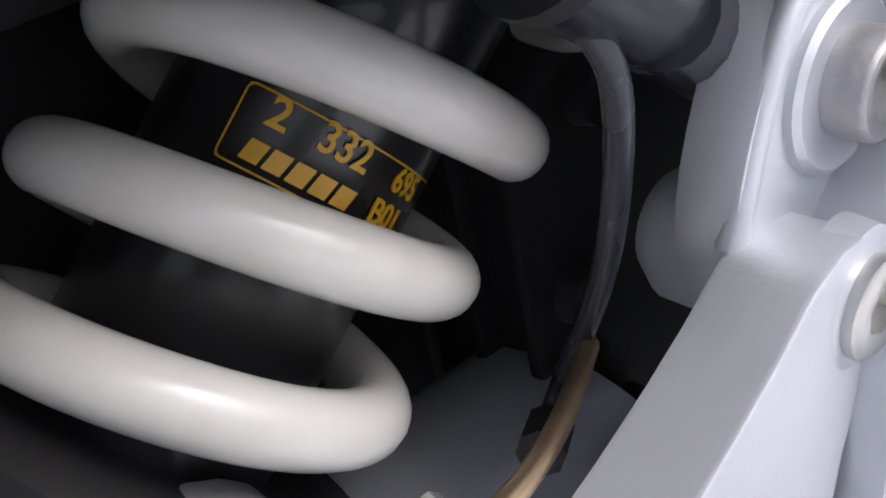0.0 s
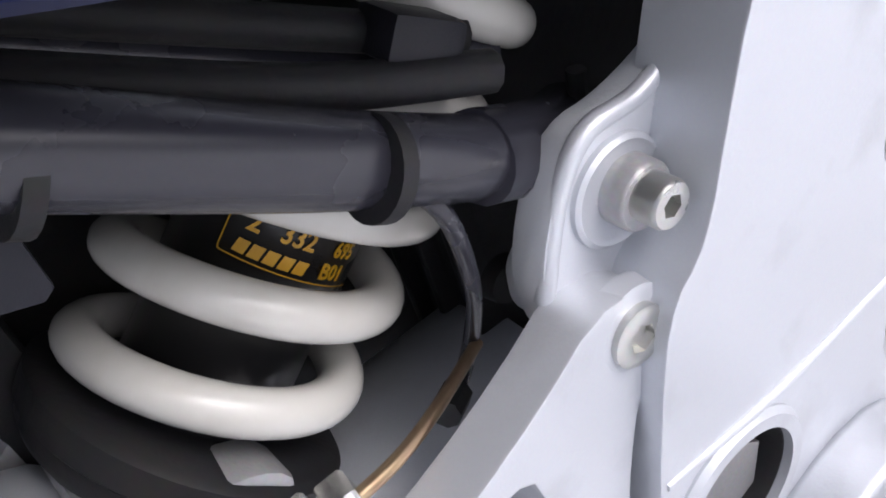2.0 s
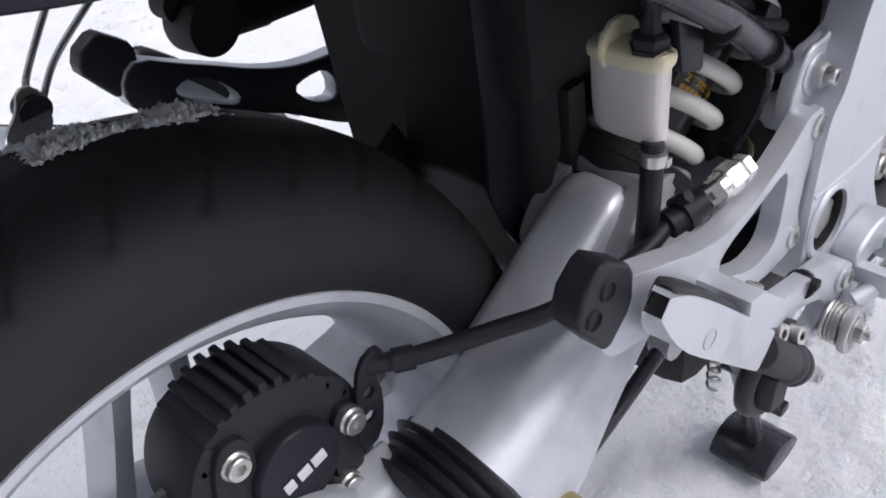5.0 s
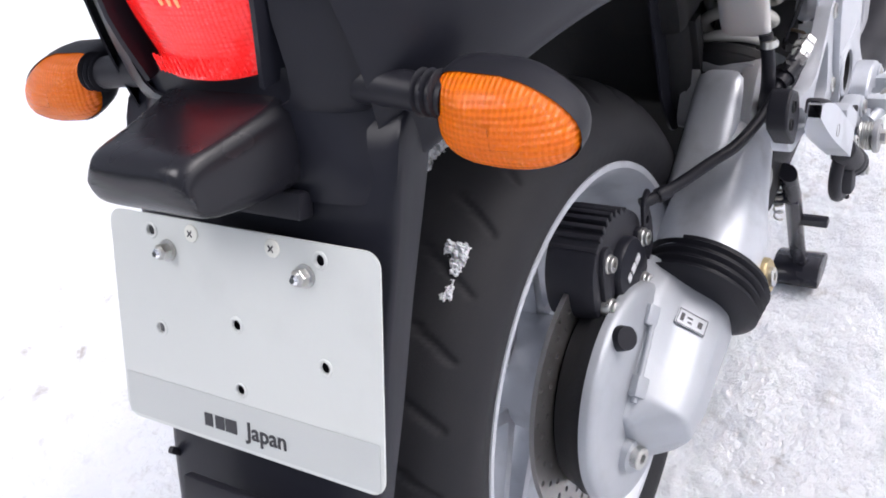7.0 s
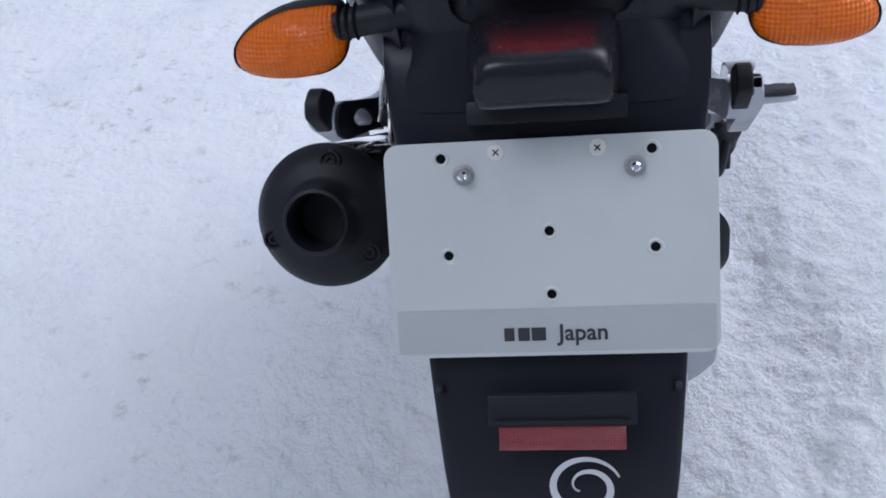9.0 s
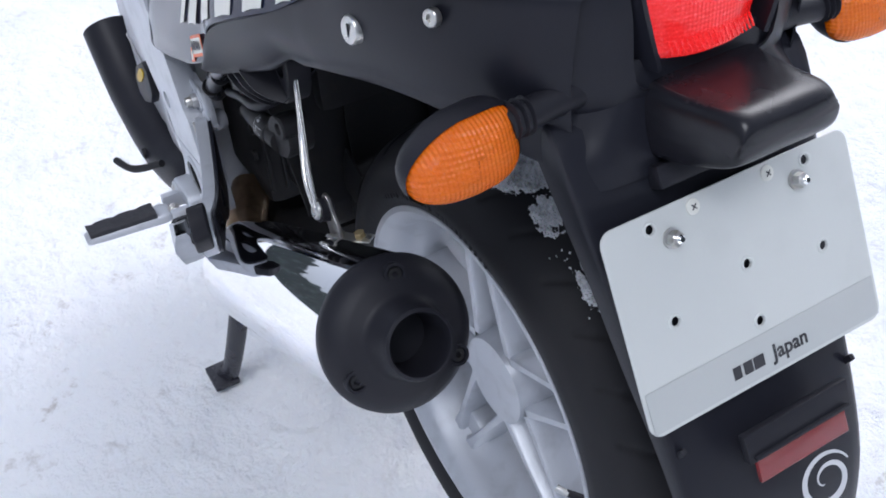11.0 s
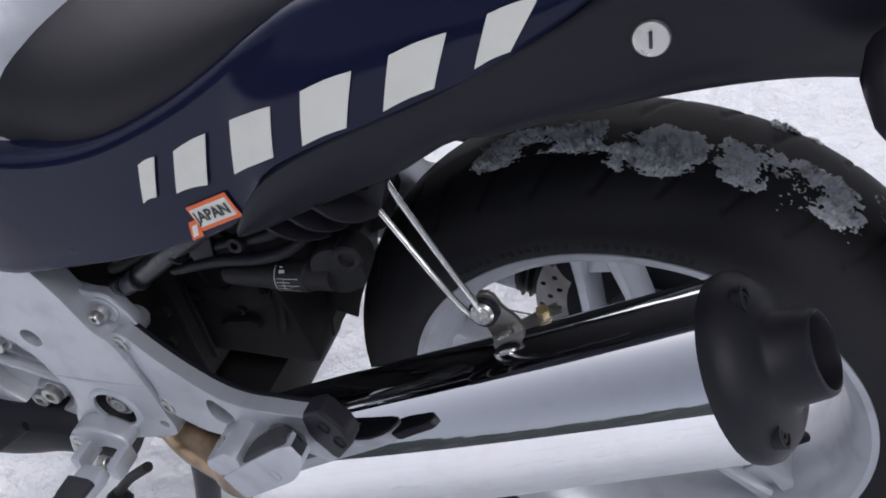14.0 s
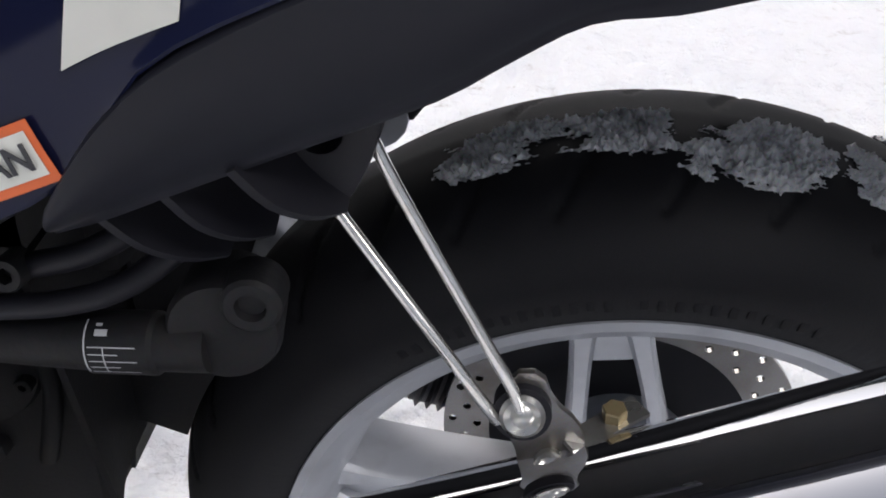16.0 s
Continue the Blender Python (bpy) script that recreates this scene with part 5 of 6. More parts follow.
def build_body():
    rows = []
    for x, w, zt in ((0.60, 0.12, 0.77), (0.54, 0.16, 0.79), (0.46, 0.18, 0.80), (0.386, 0.192, 0.812), (0.306, 0.192, 0.838), (0.219, 0.190, 0.868), (0.109, 0.184, 0.893), (0.0, 0.172, 0.905), (-0.08, 0.15, 0.91), (-0.13, 0.12, 0.908)):
        zlow = 0.708 if x > 0.5 else np.interp(-x, [-r[0] for r in NAVY_ROWS], [r[2] for r in NAVY_ROWS])
        ring = []
        for i in range(21):
            a = math.pi * i / 20
            c, sn = math.cos(a), math.sin(a)
            ring.append((x, w * (abs(c) ** 0.55) * (1 if c >= 0 else -1), zlow - 0.006 + (zt - zlow) * sn ** 0.7))
        rows.append(ring)
    part("seat", sheet(rows, None, 0.002, 2), SEAT, bike, "black textured vinyl seat")
    for s in (-1, 1):
        pan = part("side_panel", sheet(skin(NAVY_ROWS, s, 0.006, 0.02), None, 0.0015, 3), NAVY, bike, "glossy navy side panel with white stripe decals")
        rail = part("tail_side_cover", sheet(skin(RAIL_ROWS, s, 0.007, 0.02), None, 0.0015, 3), MATTE, bike, "matte black tail side cover")

        def surface(table, x, q, lift, bulge):
            xs = [-r[0] for r in table]
            yu, zu, yl, zl = (float(np.interp(-x, xs, [r[k] for r in table])) for k in (1, 2, 3, 4))
            y = yu + (yl - yu) * q + bulge * math.sin(math.pi * min(1, max(0, q) * 1.02)) ** 0.8
            return Vector((x, s * (y + lift), zu + (zl - zu) * q))

        def on_panel(x, z, lift=0.0022):
            xs = [-r[0] for r in NAVY_ROWS]
            zu, zl = (float(np.interp(-x, xs, [r[k] for r in NAVY_ROWS])) for k in (2, 4))
            q = (zu - z) / (zu - zl)
            return surface(NAVY_ROWS, x, min(max(q, 0.02), 0.99), lift, 0.006)

        # white stripes that follow the panel
        for tl, tr, br, bl in STRIPES:
            g = []
            for i in range(7):
                u = i / 6
                row = []
                for v in (0, 0.25, 0.5, 0.75, 1.0):
                    bow = 0.0012 * math.sin(math.pi * u)
                    px = (tl[0] * (1 - u) + tr[0] * u) * (1 - v) + (bl[0] * (1 - u) + br[0] * u) * v
                    pz = (tl[1] * (1 - u) + tr[1] * u) * (1 - v) + (bl[1] * (1 - u) + br[1] * u) * v + bow
                    row.append(on_panel(px, pz))
                g.append(row)
            part("stripe", sheet(g, None, 0.0006), WHITE, pan, "off-white stripe decal")
        # small sticker, its letters on a pale ground with an orange rim
        if s > 0:
            def patch(x0, z0, x1, z1, hgt, lift, mat, name, slant=0.003):
                g = []
                for i in range(5):
                    u = i / 4
                    x, z = x0 + (x1 - x0) * u, z0 + (z1 - z0) * u
                    g.append([on_panel(x + slant * v, z - hgt * v, lift) for v in (0, 0.5, 1.0)])
                part(name, sheet(g, None, 0.0003), mat, pan)
            patch(0.3014, 0.6965, 0.260, 0.7155, 0.0205, 0.0022, ORANGEINK, "sticker_rim", -0.010)
            patch(0.2985, 0.6945, 0.2610, 0.7115, 0.0145, 0.0027, WHITE, "sticker_face", -0.007)
            patch(0.3035, 0.6825, 0.2915, 0.6885, 0.018, 0.0021, ORANGEINK, "sticker_hook", 0.002)
            patch(0.3010, 0.6795, 0.2955, 0.6825, 0.011, 0.0024, WHITE, "sticker_hook_face", 0.002)
            o = on_panel(0.2765, 0.6955, 0.0034)
            ex, ez = Vector((-0.92, 0, 0.39)).normalized(), Vector((0.39, -0.1, 0.92)).normalized()
            m = Matrix((ex, ez, ex.cross(ez))).transposed().to_4x4()
            m.translation = o
            words("sticker_word", "JAPAN", 0.0135, m, INK, pan)
            lk = surface(RAIL_ROWS, -0.052, 0.46, 0.0, 0.007)
            c = part("seat_lock", lathe([(-0.004, 0.0115), (0.003, 0.0115), (0.0042, 0.0105), (0.0042, 0.0)], lk, (-0.1, 1, 0.15), 32), STEEL, rail, "round bright seat lock")
            part("key_slot", block(lk + Vector((-0.0004, 0.0046, 0.0005)), (0.0022, 0.0012, 0.011), 0.0004), INK, rail)
        # grab handle, standing off the tail
        hd = rod([(-0.02, s * 0.165, 0.878), (-0.05, s * 0.198, 0.894), (-0.11, s * 0.195, 0.905), (-0.165, s * 0.160, 0.905), (-0.185, s * 0.12, 0.895)], 0.011, 14, None, 6, 0.7)
        g = part("grab_handle", hd, BLACK, bike, "black moulded grab handle")
        bolt(g, (-0.140, s * 0.166, 0.866), (-0.3, s, 0.2), 0.0065, 0.004, STEEL)
        # fins under the cover, and the bracket that takes the silencer stays
        for rx, rz, tx, tz in ((0.250, 0.672, 0.212, 0.637), (0.224, 0.684, 0.193, 0.649), (0.197, 0.695, 0.164, 0.663)):
            if s < 0:
                break
            outer = [(rx + (tx - rx) * q, s * (0.211 - 0.030 * q ** 1.5), rz + (tz - rz) * q - 0.006 * math.sin(math.pi * q)) for q in (0, 0.35, 0.7, 1.0)]
            fin = sheet([outer, [(px, s * 0.165, pz + 0.010) for px, _, pz in outer], [(px + 0.004, s * 0.135, pz + 0.028) for px, _, pz in outer]], None, 0.004, 3)
            part("cover_fin", fin, BLACK, rail)
        if s > 0:
            part("stay_bracket", slab(rounded([(0.205, 0.708), (0.150, 0.722), (0.152, 0.690), (0.168, 0.656), (0.185, 0.652)], 2), s * 0.150, s * 0.176, 0.004, [ring_outline(0.176, 0.694, 0.0095, 16)]), BLACK, rail)
    # underside tray, added to block light into the hollow tail, and inner box
    rows = [[(x, yy, z + dz) for yy, dz in ((-w, 0), (-w * 0.6, 0.012), (0, 0.016), (w * 0.6, 0.012), (w, 0))] for x, w, z in ((0.50, 0.17, 0.66), (0.40, 0.19, 0.69), (0.30, 0.19, 0.715), (0.20, 0.18, 0.735), (0.10, 0.175, 0.752), (0.0, 0.165, 0.785), (-0.10, 0.150, 0.796), (-0.18, 0.118, 0.79), (-0.225, 0.085, 0.785))]
    part("undertray", sheet(rows, None, 0.004, 2), DEEP, bike, "black undertray added to keep light out of the tail")
    box = part("battery_box", block((0.385, 0.0, 0.63), (0.16, 0.18, 0.17), 0.015), DEEP, bike, "black box above the gearbox")
    rows = []
    for z in (0.65, 0.61, 0.57, 0.53, 0.50):
        rows.append([(0.318 - 0.012 * (0.57 - z) + dx, yy, z) for yy, dx in ((-0.085, 0.016), (-0.075, 0.004), (-0.04, 0.0), (0.0, 0.0), (0.035, 0.002), (0.055, 0.003))])
    for i in range(8):
        a = radians(25 - i * 2.6)
        r = 0.345
        rows.append([(math.cos(a) * r, yy, 0.317 + math.sin(a) * rr * 1.0) for yy, rr in ((-0.085, r * 0.965), (-0.075, r), (-0.04, r + 0.004), (0.0, r + 0.004), (0.035, r), (0.055, r * 0.975))])
    fen = part("inner_mudguard", sheet(rows, None, 0.003, 2), DEEP, bike, "dirty black inner mudguard ahead of the wheel")
    fl = sheet([[(0.352, -0.063, 0.60), (0.315, -0.066, 0.635), (0.277, -0.07, 0.655)], [(0.352, -0.063, 0.53), (0.312, -0.066, 0.56), (0.277, -0.07, 0.60)], [(0.345, -0.063, 0.46), (0.31, -0.066, 0.49), (0.278, -0.07, 0.54)], [(0.335, -0.063, 0.41), (0.30, -0.066, 0.43), (0.275, -0.07, 0.49)]], None, 0.003, 4)
    part("guard_flank", fl, MATTE, fen)
    wing = sheet([[(0.330, 0.050, z), (0.327, 0.095, z), (0.3185 + 0.03 * (z - 0.43), 0.131 + 0.15 * (z - 0.43), z)] for z in (0.60, 0.54, 0.48, 0.43, 0.40)], None, 0.004, 3)
    part("guard_wing", wing, DEEP, fen)
    cheek = sheet([[(math.cos(radians(a)) * r, 0.066, 0.317 + math.sin(radians(a)) * r) for r in (0.352, 0.330, 0.307)] for a in (29, 25, 21, 17)], None, 0.003, 3)
    part("guard_cheek", cheek, DEEP, fen)
    bolt(fen, (0.337, -0.067, 0.545), (0, -1, 0), 0.0085, 0.004, CAST)
    part("guard_step", block((0.345, -0.08, 0.50), (0.02, 0.03, 0.10), 0.004), DEEP, fen)


STRIPES = [  # corners of each decal: upper front, upper rear, lower rear, lower front
    ((0.340, 0.726), (0.3215, 0.735), (0.328, 0.702), (0.3435, 0.6945)), ((0.300, 0.7427), (0.265, 0.761), (0.2735, 0.720), (0.306, 0.7085)), ((0.2386, 0.775), (0.1985, 0.7915), (0.204, 0.754), (0.245, 0.733)),
    ((0.172, 0.804), (0.133, 0.818), (0.143, 0.779), (0.178, 0.765)), ((0.106, 0.828), (0.067, 0.8415), (0.079, 0.806), (0.115, 0.791)), ((0.041, 0.8515), (0.010, 0.860), (0.029, 0.828), (0.052, 0.818))]
build_body()


# ---- tail: lamp, hood, number plate, mudguard, indicators ----
def build_tail():
    # tail end shell round the lamp
    rows = []
    for x, w, z0, z1 in ((-0.185, 0.128, 0.786, 0.905), (-0.205, 0.108, 0.788, 0.915), (-0.222, 0.085, 0.795, 0.922), (-0.230, 0.066, 0.81, 0.925)):
        rows.append([(x + 0.05 * max(0, (z - 0.85)) / 0.08 * 0.35, yy, z) for yy, z in ((0, z1), (w * 0.6, z1), (w, z1 - 0.02), (w, (z0 + z1) / 2), (w * 0.95, z0 + 0.012), (w * 0.6, z0), (0, z0),
                                                         (-w * 0.6, z0), (-w * 0.95, z0 + 0.012), (-w, (z0 + z1) / 2), (-w, z1 - 0.02), (-w * 0.6, z1), (0, z1))])
    tail = part("tail_end", sheet(rows, None, 0.002, 3), MATTE, bike, "matte black tail end shell")
    # lamp
    rows = []
    for z, w, x in ((0.829, 0.037, -0.226), (0.831, 0.0415, -0.236), (0.842, 0.0455, -0.2335), (0.87, 0.0535, -0.232), (0.905, 0.060, -0.226), (0.920, 0.060, -0.216)):
        rows.append([(x + 0.012 * abs(q) ** 2.5, w * q, z) for q in [i / 8 - 1 for i in range(17)]])
    lamp = part("tail_lamp", sheet(rows, None, 0.003, 2), RED, bike, "red ribbed tail lamp, lit")
    for yy, zz, h in ((-0.0095, 0.888, 0.010), (-0.0030, 0.885, 0.016), (0.0035, 0.887, 0.018), (0.0100, 0.884, 0.011), (0.0160, 0.890, 0.006)):
        part("lit_bulb", rod([(-0.2335 + (zz - h / 2 - 0.858) * 0.12, yy - 0.0012, zz - h / 2), (-0.2335 + (zz + h / 2 - 0.858) * 0.12, yy + 0.0012, zz + h / 2)], [0.0010, 0.0018], 8, None, 3), GLOW, lamp, "glowing lamp filament seen through the ribs")
    for k in range(17):
        yy = (k - 8) * 0.0046
        part("lens_rib", rod([(-0.2375 + 0.010 * abs(yy / 0.05) ** 2.5, yy - 0.002, 0.8345), (-0.2350 + 0.010 * abs(yy / 0.05) ** 2.5, yy + 0.002, 0.8450)], 0.0009, 6), RED, lamp)
    for s in (-1, 1):
        cheek = sheet([[(-0.185, s * 0.062, 0.828), (-0.215, s * 0.0515, 0.828), (-0.236, s * 0.0462, 0.829)], [(-0.185, s * 0.068, 0.872), (-0.212, s * 0.0625, 0.872), (-0.233, s * 0.0590, 0.872)], [(-0.180, s * 0.070, 0.922), (-0.203, s * 0.067, 0.922), (-0.221, s * 0.0655, 0.922)]], None, 0.004, 3)
        part("lamp_surround", cheek, MATTE, lamp)
    part("lamp_bowl", block((-0.205, 0, 0.872), (0.012, 0.10, 0.08), 0.004), BLACK, lamp)
    # hood over the plate
    rows = []
    for x, w, zt, zb in ((-0.215, 0.056, 0.818, 0.770), (-0.240, 0.053, 0.817, 0.764), (-0.270, 0.0485, 0.819, 0.770), (-0.296, 0.0455, 0.822, 0.780), (-0.308, 0.0435, 0.819, 0.787), (-0.3125, 0.040, 0.811, 0.795)):
        zm = (zt + zb) / 2
        rows.append([(x, yy, z) for yy, z in ((0, zt), (w * 0.70, zt), (w * 0.93, zt - 0.005), (w, zm + 0.002), (w * 1.0, zb + 0.005), (w * 0.85, zb), (0, zb), (-w * 0.85, zb), (-w * 1.0, zb + 0.005), (-w, zm + 0.002), (-w * 0.93, zt - 0.005), (-w * 0.70, zt), (0, zt))])
    rows.append([(-0.3135, 0, 0.803)] * 13)
    hood = part("plate_lamp_hood", sheet(rows, None, 0, 3), HOOD, bike, "satin black hood over the number plate")
    # rear mudguard: upper saddle and long flap
    line = [(-0.185, 0.800, 0.114), (-0.215, 0.790, 0.119), (-0.238, 0.755, 0.118), (-0.252, 0.722, 0.114), (-0.285, 0.660, 0.106), (-0.320, 0.595, 0.100), (-0.352, 0.540, 0.095), (-0.378, 0.485, 0.090), (-0.392, 0.430, 0.084), (-0.396, 0.390, 0.076), (-0.394, 0.364, 0.060), (-0.391, 0.352, 0.034)]
    rows = []
    for i, (x, z, w) in enumerate(line):
        d = (0.055, 0.055, 0.055, 0.05, 0.045, 0.04, 0.034, 0.03, 0.027, 0.024, 0.02, 0.015)[i]
        rows.append([(x + fx, yy, z + fz) for yy, fx, fz in ((-w, d, d * 0.35), (-w, 0.012, 0.006), (-w * 0.92, 0.001, 0), (-w * 0.5, -0.003, 0), (0, -0.004, 0), (w * 0.5, -0.003, 0), (w * 0.92, 0.001, 0), (w, 0.012, 0.006), (w, d, d * 0.35))])
    mud = part("rear_mudguard", sheet(rows, None, 0.003, 3), MATTE, bike, "long black rear mudguard with flap")
    for s in (-1, 1):
        part("edge_clip", block((-0.338, s * 0.089, 0.560), (0.006, 0.005, 0.022), 0.002, Matrix.Rotation(radians(-29), 4, "Y")), BLACK, mud)
    # saddle that flows from the lamp down to the flap, round the hood
    rows = []
    for z, x, w, out, back in ((0.834, -0.2255, 0.060, 0.086, -0.165), (0.822, -0.2265, 0.066, 0.098, -0.180), (0.806, -0.2290, 0.074, 0.104, -0.190), (0.788, -0.2330, 0.086, 0.108, -0.200), (0.770, -0.2390, 0.098, 0.110, -0.215), (0.752, -0.2445, 0.100, 0.110, -0.225)):
        half = [(x, 0.0), (x, w * 0.6), (x + 0.002, w * 0.9), (x + 0.009, w + 0.004), ((x + back) / 2 + 0.004, (w + out) / 2 + 0.004), (back - 0.012, out), (back + 0.02, out + 0.001)]
        rows.append([(px, -py, z) for px, py in reversed(half)] + [(px, py, z) for px, py in half[1:]])
    part("saddle", sheet(rows, None, 0.0025, 4), MATTE, mud, "satin black saddle round the hood")
    part("plate_step", block((-0.249, 0, 0.752), (0.014, 0.115, 0.018), 0.003, Matrix.Rotation(radians(29), 4, "Y")), BLACK, mud)
    # reflector in its holder
    n = Vector((-0.8736, 0, 0.4866))
    d = Vector((-0.4866, 0, -0.8736))
    tilt = Matrix((n, Vector((0, 1, 0)), d * -1)).transposed().to_4x4()

    def onflap(p, lift):
        m = tilt.copy()
        m.translation = Vector(p) + n * lift
        return m
    hold = block((0, 0, 0), (0.008, 0.108, 0.024), 0.002, onflap((-0.362, -0.003, 0.566), 0.004))
    rf = part("rear_reflector", hold, BLACK, bike, "red bar reflector in a black holder")
    part("reflector_lens", block((0, 0, 0), (0.004, 0.093, 0.0185), 0.0012, onflap((-0.3725, -0.0025, 0.5475), 0.0045)), REFLECT, rf, "red reflector lens")
    part("holder_lip", block((0, 0, 0), (0.010, 0.098, 0.003), 0.001, onflap((-0.366, -0.0025, 0.559), 0.006)), BLACK, rf)
    # swirl emblem, as plain strokes
    c0 = Vector((-0.391, -0.018, 0.514))
    bm = bmesh.new()
    pts = []
    for i in range(60):
        t = i / 59
        a = radians(20 + 560 * t)
        r = 0.0265 * (1 - 0.35 * t - 0.45 * t ** 3)
        pts.append((r * math.cos(a) * 1.0, r * math.sin(a) * 0.85))
    rows = []
    for i, (u, v) in enumerate(pts):
        t = i / 59
        w = 0.0022 * (0.35 + math.sin(math.pi * min(1, t * 1.15)))
        a = math.atan2(v, u)
        rows.append([c0 + Vector((0, -1, 0)) * (u + k * w * math.cos(a)) + d * -(v + k * w * math.sin(a)) + n * 0.0045 for k in (-1, 1)])
    sheet(rows, bm, 0.0003)
    part("swirl_emblem", bm, GREYINK, mud, "pale swirl emblem")
    # number plate
    n = Vector((-0.8860, 0, 0.4637))
    m = Matrix((n, Vector((0, 1, 0)), Vector((0.4637, 0, 0.8860)))).transposed().to_4x4()
    m.translation = (-0.3019, 0.0003, 0.6678)
    half_w, half_h = 0.1188, 0.0798
    out = []
    for cx, cz, a0 in ((half_w - 0.011, half_h - 0.011, 0), (-half_w + 0.011, half_h - 0.011, 90), (-half_w + 0.011, -half_h + 0.011, 180), (half_w - 0.011, -half_h + 0.011, 270)):
        for k in range(7):
            a = radians(a0 + 15 * k)
            out.append((cx + 0.011 * math.cos(a), cz + 0.011 * math.sin(a)))
    def local(p):  # world place of a mark to plate coordinates
        q = m.inverted() @ Vector(p)
        return (q.y, q.z)
    spots = [local(p) for p in ((-0.296, 0.001, 0.679), (-0.303, 0.075, 0.665), (-0.302, -0.074, 0.666), (-0.318, 0.001, 0.638), (-0.270, 0.077, 0.728), (-0.269, -0.073, 0.728))]
    bm2 = slab(out, -0.0008, 0.0008, 0.0003, [ring_outline(u, v, 0.0036, 14) for u, v in spots])
    swap = Matrix(((0, 1, 0, 0), (1, 0, 0, 0), (0, 0, 1, 0), (0, 0, 0, 1)))
    bmesh.ops.transform(bm2, matrix=m @ swap, verts=bm2.verts)
    plate = part("number_plate", bm2, PLATE, bike, "blank off-white dealer plate with bolt holes", 60)
    even(plate)
    for u, v in spots:
        b = lathe([(-0.0004, 0.0038), (0.0008, 0.0040), (0.0011, 0.0052), (0.0006, 0.0062), (-0.0004, 0.0064)], m @ Vector((0.0006, u, v)), n, 20, close=True)
        part("hole_rim", b, PLATE, plate)
        part("hole_back", lathe([(-0.006, 0.0), (-0.006, 0.0045), (-0.0055, 0.0)], m @ Vector((0, u, v)), n, 12), DEEP, plate)
    band = block((0, 0, 0), (0.0004, half_w * 2 - 0.006, 0.033), 0, m @ Matrix.Translation((0.0012, 0, -half_h + 0.0195)))
    part("plate_band", band, BAND, plate, "greyer band along the lower edge")
    tm = m @ Matrix.Translation((0.0017, -0.0212, -0.0630)) @ Matrix(((0, 0, 1, 0), (-1, 0, 0, 0), (0, 1, 0, 0), (0, 0, 0, 1))).to_4x4()
    words("plate_word", "Japan", 0.0172, tm, INK, plate)
    for i, w in enumerate((0.0075, 0.0085, 0.0105)):
        part("maker_mark", block((0, 0, 0), (0.0004, w, 0.0098), 0, m @ Matrix.Translation((0.0017, 0.0330 - i * 0.0108, -0.0632))), INK, plate)
    for p, r in (((-0.280, 0.061, 0.7195), 0.0062), ((-0.280, -0.061, 0.7205), 0.0062)):
        u, v = local(p)
        w = m @ Vector((0.001, u, v))
        part("washer", lathe([(0, 0.0078), (0.0015, 0.0078), (0.0018, 0.006)], w, n, 24), STEEL, plate)
        bolt(plate, w + n * 0.0018, n, r, 0.006, STEEL, "plate_nut", True)
        part("bolt_end", lathe([(0.004, 0.0035), (0.011, 0.0035), (0.0125, 0.002), (0.0125, 0)], w, n, 16), CHROME, plate)
    for yy in (0.037, -0.035):
        u, v = local((-0.2695, yy, 0.731))
        w = m @ Vector((0.001, u, v))
        part("cross_screw", lathe([(0, 0.0062), (0.001, 0.0058), (0.0018, 0.003), (0.0019, 0.0)], w, n, 24), WHITE, plate)
        for turn in (45, 135):
            part("screw_slot", block((0, 0, 0), (0.0006, 0.0058, 0.0011), 0, m @ Matrix.Translation((0.0027, u, v)) @ Matrix.Rotation(radians(turn), 4, "X")), INK, plate)
    # indicators
    for s in (-1, 1):
        c = Vector((-0.205, s * 0.186, 0.798))
        def egg(x0, x1, k, name, mat, parent, lab="", deep=0.030):
            rows = []
            steps = 9
            for i in range(steps):
                q = x0 + (x1 - x0) * i / (steps - 1)
                rad = math.sqrt(max(0.0, 1 - abs(q) ** 2.4))
                ring = []
                for j in range(33):
                    a = 2 * math.pi * j / 32
                    cy, sz = math.cos(a), math.sin(a)
                    stretch = 1.0 + 0.10 * cy
                    pw = 0.85 if cy > 0 else 0.52
                    yy = (0.046 if cy > 0 else 0.041) * k * rad * (abs(cy) ** pw) * (1 if cy > 0 else -1)
                    zz = 0.0235 * k * rad * (abs(sz) ** pw) * (1 if sz > 0 else -1) * (1.0 - 0.22 * max(0, cy)) - 0.006 * cy
                    ring.append(c + Vector((-deep * k * q + 0.010 * zz / 0.03, s * yy, zz)))
                rows.append(ring)
            bm = sheet(rows)
            bmesh.ops.remove_doubles(bm, verts=bm.verts, dist=1e-5)
            return part(name, bm, mat, parent, lab)
        body = egg(-1.0, 0.12, 1.03, "indicator", BLACK, bike, "amber indicator in a black shell on a rubber stem", 0.036)
        egg(0.06, 1.0, 1.0, "amber_lens", AMBER, body, "amber ribbed lens", 0.021)
        part("stem", rod([(-0.202, s * 0.085, 0.815), (-0.204, s * 0.12, 0.812), (-0.205, s * 0.152, 0.808)], [0.014, 0.0115, 0.0115], 18), BLACK, body)
        for k in range(3):
            part("stem_ring", lathe([(-0.0015, 0.0115), (0, 0.0142), (0.0015, 0.0115)], (-0.2045, s * (0.136 + k * 0.006), 0.8105), (0, 1, 0), 20), BLACK, body)


build_tail()


